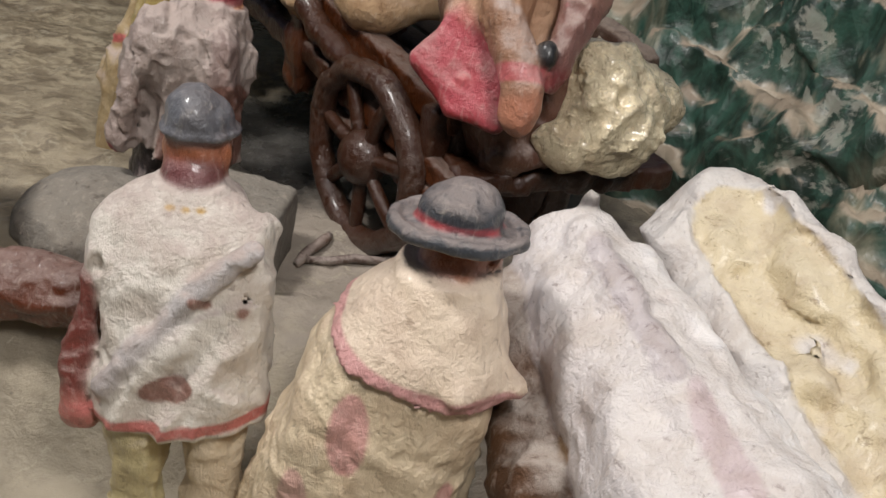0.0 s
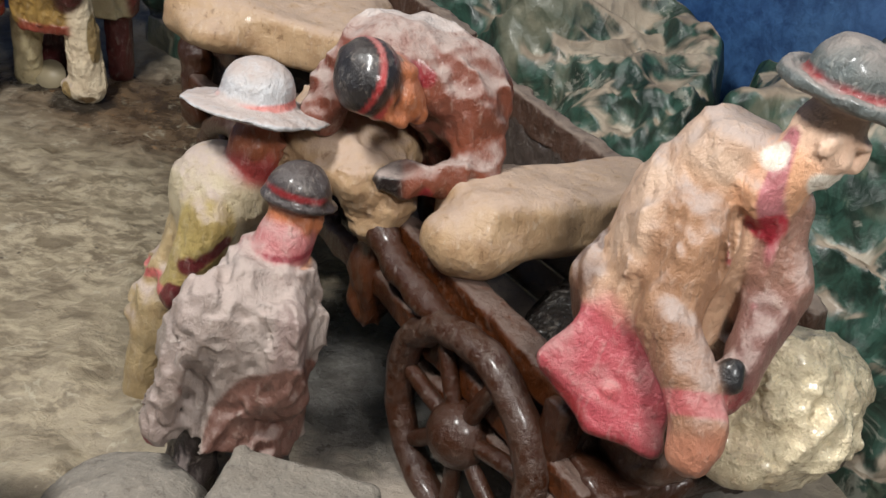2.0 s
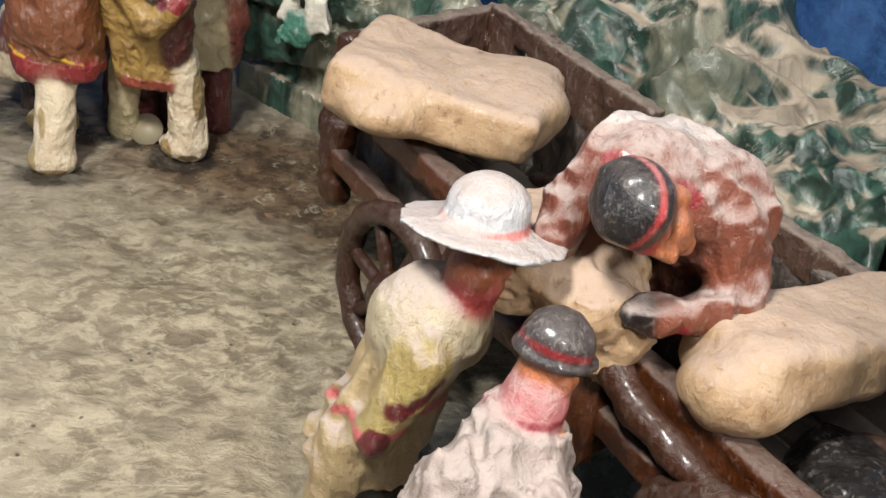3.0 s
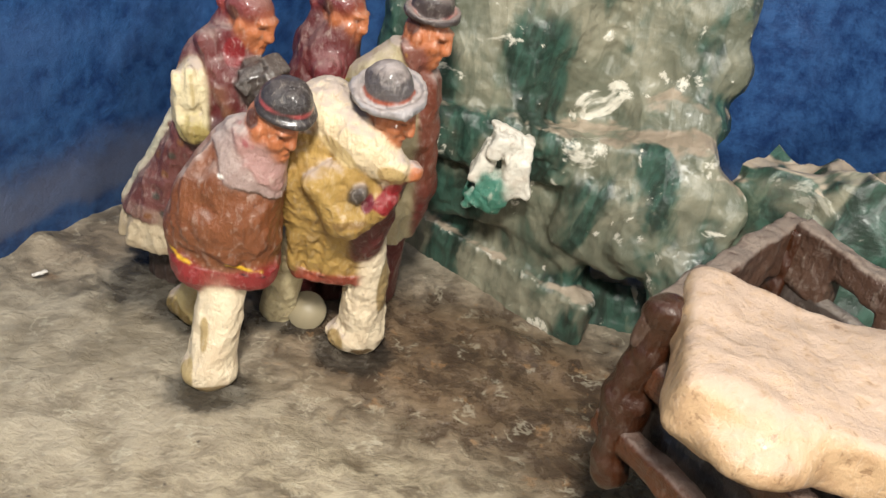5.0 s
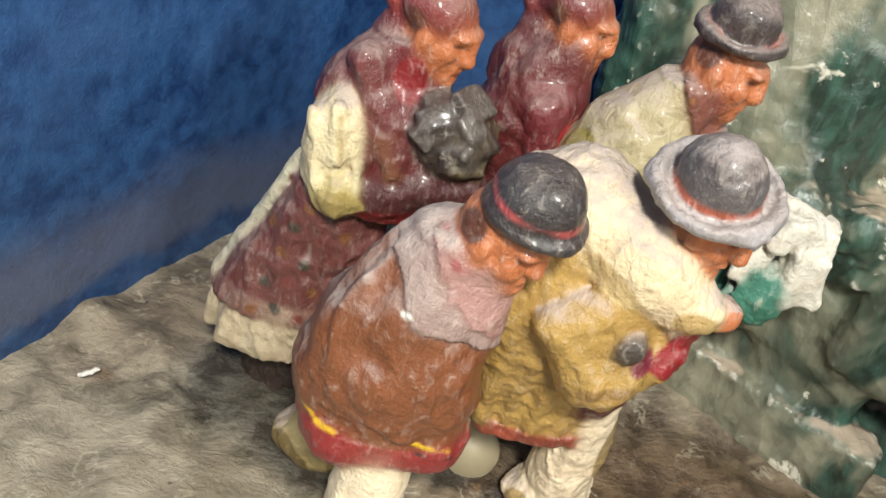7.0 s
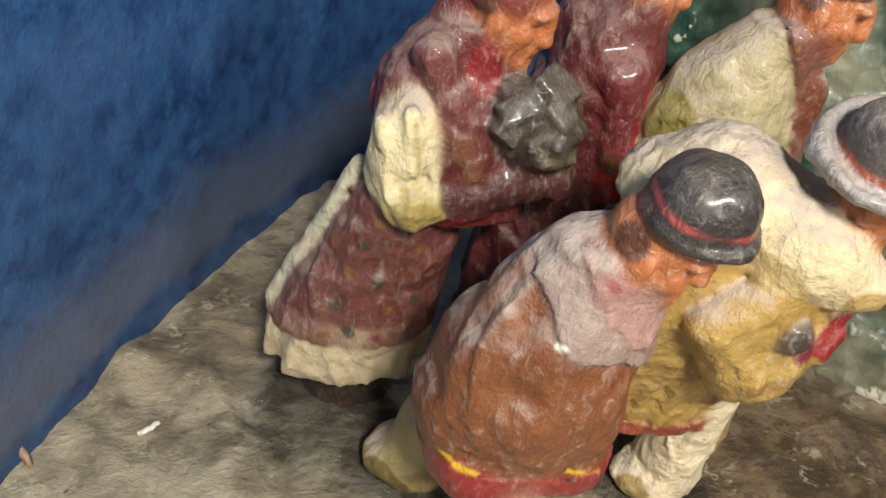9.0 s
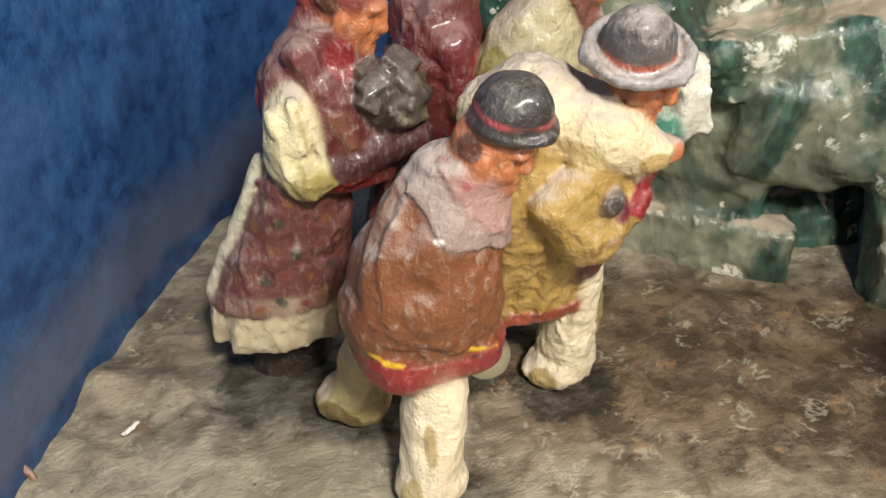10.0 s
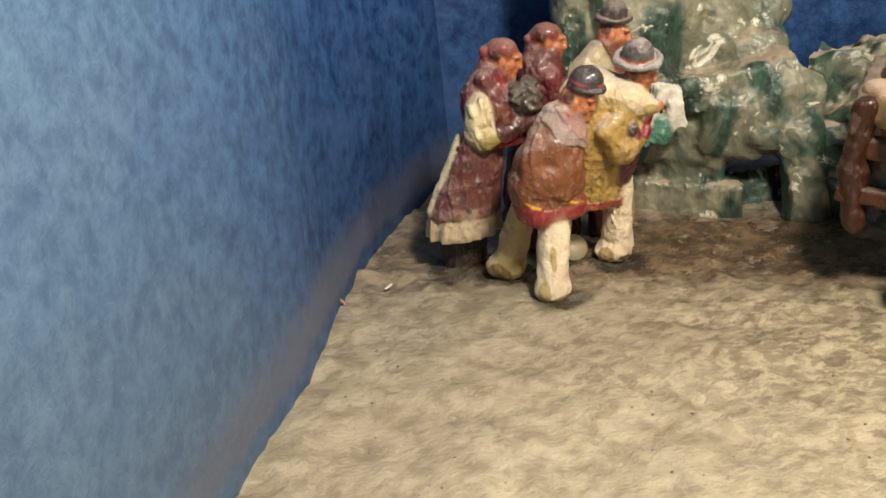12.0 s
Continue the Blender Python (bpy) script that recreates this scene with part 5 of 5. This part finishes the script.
f = Frame.of((-0.050, 0.438, 0.154), (0.25, -0.75, -0.60), (-0.80, -0.25, 0.45), 1.25)
figurine("miner_figurine", (-0.03, 0.47, 0.06), [
    ball((-0.042, 0.468, 0.154), (0.030, 0.022, 0.019), rgb(118, 66, 50), 0.010, (0, 14, 10)),
    ball((-0.022, 0.464, 0.145), (0.020, 0.020, 0.022), rgb(118, 66, 50), 0.010),
    limb((-0.015, 0.460, 0.148), (-0.012, 0.446, 0.122), 0.012, 0.010, rgb(120, 64, 44), 0.008),
    limb((-0.012, 0.446, 0.122), (-0.036, 0.438, 0.118), 0.0095, 0.0075, rgb(120, 64, 44), 0.005),
    ball((-0.043, 0.438, 0.117), (0.009, 0.007, 0.007), INK, 0.003),
    limb((-0.066, 0.462, 0.152), (-0.074, 0.454, 0.134), 0.010, 0.008, rgb(112, 60, 44), 0.006),
    limb((-0.025, 0.482, 0.135), (-0.010, 0.490, 0.066), 0.018, 0.016, rgb(90, 48, 36), 0.008),
    *head(f), *clean([f.ball((-0.0008, 0, 0.0070), (0.0118, 0.0110, 0.0095), rgb(30, 26, 26), 0.001)], 0.1),
], [f.ring((0, 0, 0.0095), 0.0110, 0.0010, rgb(170, 56, 56)), f.ring((0, 0, 0.0045), 0.0118, 0.0010, rgb(170, 56, 56)), limb((-0.070, 0.452, 0.166), (-0.036, 0.446, 0.156), 0.004, 0.004, RED), limb((-0.030, 0.432, 0.114), (-0.032, 0.442, 0.124), 0.003, 0.003, RED), *clean([ball((-0.045, 0.476, 0.172), (0.03, 0.014, 0.010), rgb(206, 198, 194))], 1.8), *face_paint(f)], "clay miner in brown bending over a stone", 271)

f = Frame((0.067, 0.342, 0.190), -15, 24)
g = Frame((0.067, 0.342, 0.196), -15, 8)
figurine("miner_figurine", (0.04, 0.36, 0.06), [
    cone((0.052, 0.356, 0.182), (0.042, 0.362, 0.122), 0.012, 0.021, 0.85, rgb(198, 160, 130), 0.008, 0, 4, 0.0014),
    ball((0.050, 0.356, 0.177), (0.0150, 0.0140, 0.0110), rgb(204, 174, 150), 0.006),
    ball((0.043, 0.361, 0.152), (0.018, 0.018, 0.028), rgb(204, 174, 150), 0.010, (0, 18, 0)),
    limb((0.042, 0.348, 0.160), (0.040, 0.338, 0.130), 0.010, 0.0095, rgb(164, 124, 94), 0.006),
    limb((0.040, 0.338, 0.130), (0.049, 0.320, 0.110), 0.0095, 0.0075, rgb(150, 112, 88), 0.005),
    ball((0.050, 0.317, 0.102), (0.0078, 0.0066, 0.0115), rgb(186, 126, 100), 0.003),
    limb((0.066, 0.348, 0.166), (0.070, 0.342, 0.142), 0.008, 0.0075, rgb(150, 112, 96), 0.006),
    limb((0.070, 0.342, 0.142), (0.061, 0.332, 0.118), 0.0075, 0.0065, rgb(128, 92, 84), 0.005),
    ball((0.060, 0.331, 0.114), (0.007, 0.006, 0.008), rgb(130, 50, 54), 0.003),
    *clean([ball((0.056, 0.325, 0.122), (0.004, 0.004, 0.005), rgb(24, 24, 26), 0.001)], 0.0),
    *clean([flap((0.027, 0.352, 0.127), (0.010, 0.347, 0.106), (0.043, 0.331, 0.089), 0.0034, rgb(178, 80, 88), 0.003),
    flap((0.027, 0.352, 0.127), (0.043, 0.331, 0.089), (0.046, 0.340, 0.112), 0.0034, rgb(178, 80, 88), 0.003),
    flap((0.012, 0.347, 0.103), (0.043, 0.331, 0.089), (0.025, 0.337, 0.091), 0.0034, rgb(178, 80, 88), 0.003),
    ball((0.028, 0.3375, 0.103), (0.003, 0.002, 0.003), rgb(200, 100, 104), 0.001)], 0.5),
    limb((0.034, 0.366, 0.122), (0.052, 0.358, 0.070), 0.018, 0.016, rgb(90, 60, 44), 0.008),
    limb((0.060, 0.362, 0.124), (0.070, 0.356, 0.075), 0.014, 0.012, rgb(100, 66, 52), 0.008),
    limb((0.057, 0.346, 0.172), (0.063, 0.344, 0.182), 0.0100, 0.0085, rgb(222, 168, 130), 0.003),
    *head(f, rgb(238, 200, 172)), *brimmed(g, rgb(96, 102, 100), 0.0190, 0.0122),
], [*clean([flap((0.044, 0.330, 0.196), (0.062, 0.345, 0.186), (0.060, 0.335, 0.140), 0.0025, rgb(186, 116, 120)), limb((0.048, 0.334, 0.196), (0.066, 0.352, 0.160), 0.0040, 0.0034, rgb(230, 222, 206)), limb((0.060, 0.346, 0.166), (0.056, 0.330, 0.155), 0.0060, 0.0050, rgb(176, 44, 60)), limb((0.043, 0.330, 0.194), (0.052, 0.340, 0.150), 0.0010, 0.0010, rgb(150, 60, 66))], 0.3), limb((0.010, 0.345, 0.102), (0.027, 0.335, 0.0885), 0.0030, 0.0030, RED), limb((0.027, 0.335, 0.0885), (0.046, 0.328, 0.0855), 0.0030, 0.0030, RED), slab((0.0485, 0.3205, 0.1145), (0.012, 0.012, 0.0035), rgb(176, 92, 92), 0.004, (-35, 0, 0)), *clean([f.ball((0.007, 0, -0.010), (0.008, 0.008, 0.005), rgb(226, 216, 200))], 0.2), g.ring((0, 0, 0.0088), 0.0125, 0.0012, RED)], "clay miner in a tan jacket and red apron", 281, folds=((0.032, 0.0012, 0.7), (0.012, 0.0005, 0.8)), calm=[((0.027, 0.349, 0.1), 0.024, 0.036)])

# the foreground
f = Frame((-0.057, 0.262, 0.097), 85, 5)
WHITE_COAT = loft([(0.016, -0.054, 0.233, 0.0240, 0.0150), (0.034, -0.055, 0.237, 0.0245, 0.0155), (0.056, -0.056, 0.243, 0.0255, 0.0150), (0.070, -0.057, 0.247, 0.0258, 0.0135), (0.0785, -0.057, 0.250, 0.0240, 0.0115), (0.0845, -0.057, 0.252, 0.0165, 0.0090), (0.087, -0.057, 0.253, 0.0100, 0.0080)], WHITE, 0.006, 2.8)
STAIN = rgb(140, 104, 92)
figurine("miner_figurine", (-0.055, 0.235, -0.05), [
    WHITE_COAT,
    shell(WHITE_COAT, 0.0014, WHITE, [beyond((-0.036, 0.230, 0.076), (-0.084, 0.224, 0.026), (-0.060, 0.250, 0.054), (-0.036, 0.236, 0.030))], 0.0010),
    limb((-0.034, 0.2320, 0.0790), (-0.058, 0.2255, 0.0530), 0.0034, 0.0040, rgb(190, 184, 182), 0.002),
    limb((-0.058, 0.2255, 0.0530), (-0.076, 0.2205, 0.0290), 0.0040, 0.0036, rgb(186, 178, 176), 0.002),
    ball((-0.0800, 0.2400, 0.0640), (0.0062, 0.0070, 0.0085), WHITE, 0.003), ball((-0.0335, 0.2420, 0.0600), (0.0062, 0.0070, 0.0085), WHITE, 0.003),
    dent(ball((-0.0815, 0.2330, 0.0640), (0.0030, 0.0034, 0.0040), STAIN)), dent(ball((-0.0345, 0.2345, 0.0580), (0.0030, 0.0034, 0.0038), STAIN)),
    limb((-0.0835, 0.239, 0.056), (-0.0865, 0.231, 0.020), 0.0050, 0.0048, rgb(112, 52, 44), 0.002),
    ball((-0.0865, 0.228, 0.012), (0.0062, 0.0052, 0.0080), rgb(180, 106, 96), 0.003),
    limb((-0.067, 0.230, 0.024), (-0.069, 0.226, -0.05), 0.0100, 0.0095, rgb(200, 186, 140), 0.003),
    limb((-0.043, 0.232, 0.024), (-0.042, 0.228, -0.05), 0.0105, 0.0100, CREAMY, 0.003),
    *clean([limb((-0.057, 0.253, 0.0800), (-0.057, 0.256, 0.0880), 0.0112, 0.0098, rgb(104, 58, 60), 0.001),
            limb((-0.057, 0.257, 0.0850), (-0.057, 0.261, 0.0960), 0.0092, 0.0092, rgb(150, 88, 58), 0.001)], 0.2),
    *head(f, SKIN), *cap(f, rgb(92, 92, 96)),
], [*(ball(tuple(np.array((-0.057, 0.2530, 0.0840)) + 0.0118 * np.array((math.cos(k * 0.4), math.sin(k * 0.4), 0))), (0.0016, 0.0016, 0.0010), rgb(196, 160, 96)) for k in range(16)),
    slab((-0.054, 0.23, 0.0175), (0.05, 0.05, 0.0022), rgb(196, 116, 108), 0.004, (0, -5, 0)),
    *(ball((x, 0.220, z), (a, 0.010, b), STAIN, 0.004, (0, t, 0)) for x, z, a, b, t in ((-0.056, 0.031, 0.0090, 0.0045, -15), (-0.047, 0.061, 0.0050, 0.0025, 30), (-0.083, 0.064, 0.0040, 0.0055, 0), (-0.034, 0.058, 0.0045, 0.0045, 0)))],
    "clay miner seen from behind in a white coat", 291, lumps=((0.026, 0.0010), (0.010, 0.00030), (0.006, 0.00012)), folds=((0.026, 0.0015, 0.55), (0.012, 0.0004, 0.7)))

f = Frame((0.0255, 0.214, 0.0965), 14, 12)
g = Frame((0.0245, 0.216, 0.099), 30, 6, -8)
CAPE, BLUSH = rgb(228, 208, 184), rgb(212, 158, 154)
ROBE = loft([(-0.050, 0.0060, 0.214, 0.0370, 0.0300), (0.000, 0.0080, 0.214, 0.0345, 0.0280), (0.040, 0.0120, 0.213, 0.0300, 0.0240), (0.066, 0.0165, 0.213, 0.0250, 0.0205), (0.080, 0.0200, 0.214, 0.0185, 0.0155), (0.092, 0.0235, 0.214, 0.0105, 0.0095)], rgb(226, 206, 174), 0.004, 2.3, 0, 5, 0.03)
CAPE_EDGE = beyond((-0.0085, 0.207, 0.0740), (0.0120, 0.189, 0.0655), (0.0450, 0.200, 0.0600), (0.0235, 0.214, 0.0950))
figurine("miner_figurine", (0.02, 0.215, -0.05), [
    *clean([ROBE,
    shell(ROBE, 0.0024, CAPE, [CAPE_EDGE], 0.0010),
    flap((0.034, 0.204, 0.078), (0.0475, 0.202, 0.0645), (0.030, 0.190, 0.067), 0.0028, CAPE, 0.003),
    limb((0.0215, 0.214, 0.080), (0.0245, 0.214, 0.092), 0.0125, 0.0100, BLUSH, 0.002)], 0.3),
    *head(f, SKIN), *brimmed(g, rgb(62, 66, 72), 0.0205, 0.0124),
], [
    g.ring((0, 0, 0.0095), 0.0128, 0.0011, rgb(170, 70, 74)), *clean([shell(shell(ROBE, 0.0040, BLUSH, [CAPE_EDGE]), 0.0004, BLUSH, [(CAPE_EDGE[0] - 0.0045 * CAPE_EDGE[1], -CAPE_EDGE[1])]), limb((0.030, 0.186, 0.064), (0.048, 0.202, 0.062), 0.0035, 0.0035, BLUSH)], 0.3),
    *clean([limb((-0.014, 0.188, 0.060), (0.000, 0.180, 0.030), 0.0016, 0.0016, rgb(176, 62, 60)), limb((0.000, 0.180, 0.030), (0.026, 0.176, 0.006), 0.0016, 0.0016, rgb(176, 62, 60)),
    limb((0.018, 0.180, 0.050), (0.032, 0.180, 0.030), 0.005, 0.008, rgb(240, 212, 112)), ball((0.002, 0.192, 0.048), (0.006, 0.012, 0.014), rgb(214, 164, 154)),
    ball((0.034, 0.184, 0.026), (0.005, 0.012, 0.010), rgb(206, 158, 146)), limb((0.008, 0.180, 0.030), (0.018, 0.180, 0.004), 0.004, 0.006, rgb(238, 208, 112)),
    ball((-0.012, 0.190, 0.016), (0.005, 0.012, 0.016), rgb(206, 166, 152))], 0.2),
], "clay miner in a pale yellow and pink cape", 301, folds=((0.028, 0.0011, 0.5), (0.011, 0.0005, 0.6)), calm=[((0.022, 0.210, 0.078), 0.026, 0.034)])


def sack(base, solids, paints, seed, label, dents=()):
    ob = sculpt("sack", base, [*solids, *dents], SACK, 0.0017, paints, ((0.03, 0.0012),), seed, None, ((0.05, 0.0022, 0.8), (0.018, 0.0007, 0.8)))
    return tagged(ob, label, "sack", "foreground sacks")


GREY_SACK = rgb(216, 208, 206)
sack((0.10, 0.18, -0.05), [
    limb((0.069, 0.251, 0.074), (0.108, 0.150, 0.046), 0.0215, 0.033, GREY_SACK, 0.01),
    limb((0.108, 0.150, 0.046), (0.146, 0.08, 0.02), 0.033, 0.036, GREY_SACK, 0.01),
    limb((0.086, 0.246, 0.086), (0.132, 0.140, 0.064), 0.0060, 0.0085, rgb(226, 222, 222), 0.004),
    limb((0.066, 0.246, 0.094), (0.092, 0.172, 0.079), 0.0050, 0.0060, GREY_SACK, 0.006),
    limb((0.054, 0.246, 0.062), (0.064, 0.196, 0.030), 0.0150, 0.0175, rgb(96, 66, 44), 0.003),
    limb((0.064, 0.196, 0.030), (0.074, 0.160, -0.02), 0.0175, 0.0160, rgb(84, 54, 34), 0.003),
    ball((0.0690, 0.2585, 0.0985), (0.0020, 0.0020, 0.0052), rgb(90, 84, 82), 0.001),
], [limb((0.070, 0.235, 0.098), (0.084, 0.190, 0.088), 0.006, 0.005, rgb(190, 180, 182)), limb((0.090, 0.190, 0.082), (0.098, 0.150, 0.080), 0.005, 0.005, rgb(196, 176, 178)),
    limb((0.060, 0.235, 0.070), (0.070, 0.195, 0.048), 0.006, 0.006, rgb(150, 122, 92))], 311, "bulging white sack with a brown side",
    [dent(limb((0.080, 0.248, 0.0945), (0.120, 0.146, 0.0775), 0.0016, 0.0020, GREY_SACK))])


def tilted(along, across):
    """The turn, in degrees, of a box whose first two edges run along and across."""
    a = Vector(along).normalized()
    c = a.cross(Vector(across)).normalized()
    m = Matrix((a, c.cross(a), c)).transposed()
    return tuple(math.degrees(v) for v in m.to_euler())


LIE = tilted((0.030, -0.084, -0.020), (0.034, 0.011, 0.024))
LIE_M = turned(LIE)


def down(along, across=0.0, up=0.0):
    """A place on the leaning sack: along its length, across it, above its middle."""
    return tuple(np.array((0.1385, 0.2120, 0.0775)) + LIE_M @ np.array((along, across, up)))


sack((0.16, 0.21, -0.05), [
    slab(down(0.004), (0.070, 0.0265, 0.0150), rgb(206, 200, 196), 0.006, LIE, 0.0120),
    ball(down(-0.062), (0.0240, 0.0262, 0.0150), rgb(206, 200, 196), 0.008, LIE),
    slab((0.150, 0.205, 0.038), (0.066, 0.022, 0.030), rgb(206, 190, 160), 0.010, LIE, 0.018),
    limb((0.150, 0.215, 0.03), (0.160, 0.190, -0.045), 0.030, 0.036, rgb(196, 180, 150), 0.014),
    dent(slab(down(0.006, 0.003, 0.0150), (0.046, 0.0170, 0.0072), rgb(212, 210, 208), 0.004, LIE, 0.006)),
    dent(ball(down(-0.048, 0.002, 0.0150), (0.0190, 0.0165, 0.0072), rgb(212, 210, 208), 0.004, LIE)),
    *(ball(down(-0.046 + 0.0125 * k + 0.004 * (k % 2), 0.003 + 0.006 * ((k * 3) % 4 - 1.5), 0.0082), (0.0085 + 0.002 * (k % 3), 0.0065, 0.0030), rgb(204, 184, 144), 0.003, LIE) for k in range(8)),
], [slab(down(0.004, 0.003, 0.0105), (0.048, 0.0165, 0.0060), rgb(206, 190, 156), 0.004, LIE, 0.005), ball(down(-0.050, 0.002, 0.0105), (0.0190, 0.0160, 0.0060), rgb(206, 190, 156), 0.004, LIE)], 321, "open pale sack filled with yellowish ore")
sack((-0.195, 0.34, -0.02), [
    ball((-0.186, 0.330, 0.05), (0.030, 0.030, 0.052), rgb(230, 228, 226), 0.01),
], (), 331, "plump white sack standing on the earth")

stone("stone_block", (-0.07, 0.34, -0.01), [
    slab((-0.066, 0.344, 0.012), (0.029, 0.026, 0.024), rgb(190, 180, 164), 0.004, (0, 4, -10), 0.005),
], "pale grey stone block on the ground", 341, CREAM, 0.4, group="ground stones")
stone("stone_block", (-0.13, 0.355, -0.01), [
    ball((-0.124, 0.356, 0.002), (0.034, 0.034, 0.024), rgb(150, 142, 130), 0.004, (0, 0, 20)),
], "low rounded grey stone on the ground", 351, CREAM, 0.6, group="ground stones")
tagged(sculpt("log", (-0.13, 0.295, -0.02), [
    limb((-0.20, 0.304, 0.006), (-0.104, 0.294, 0.006), 0.016, 0.013, rgb(92, 44, 24), 0.004),
], BARK, 0.0016, (), ((0.02, 0.0014), (0.008, 0.0006)), 361), "reddish-brown wooden log lying on the earth", "log")


def disc():
    bm = bmesh.new()
    bmesh.ops.create_cone(bm, cap_ends=True, segments=40, radius1=0.0112, radius2=0.0112, depth=0.002)
    bmesh.ops.bevel(bm, geom=[e for e in bm.edges if e.calc_face_angle(0) > 1], offset=0.0004, segments=2, affect="EDGES")
    ob = joined("disc", bm, plain("dull_tan_metal", rgb(150, 138, 112), 0.5), "dull round tan disc leaning between the legs", "disc")
    ob.matrix_world = pose(-0.303, 0.776, 0.0095, 58, 0, 0)


disc()


def stick(name, a, b, thick, colour, label, seed):
    bm = rod(bmesh.new(), a, b, thick, thick, seed, 5, thick * 0.2)
    bmesh.ops.recalc_face_normals(bm, faces=bm.faces)
    joined(name, bm, clay(name + "_paint", colour, 0.5, 0.4), label, "stick")


stick("stick", (-0.496, 0.770, 0.001), (-0.505, 0.776, 0.014), 0.003, rgb(120, 62, 34), "short brown stick leaning on the wall", 3)
stick("paint_chip", (-0.462, 0.783, 0.003), (-0.455, 0.788, 0.004), 0.0022, rgb(226, 222, 214), "small white chip lying on the earth", 4)
stick("pickaxe_handle", (-0.030, 0.345, 0.002), (-0.018, 0.372, 0.004), 0.005, rgb(96, 72, 58), "thin dusty wooden handle lying on the earth", 5)
stick("pickaxe_handle", (-0.028, 0.350, 0.002), (0.030, 0.362, 0.003), 0.004, rgb(80, 62, 52), "thin dark wooden bar lying on the earth", 6)
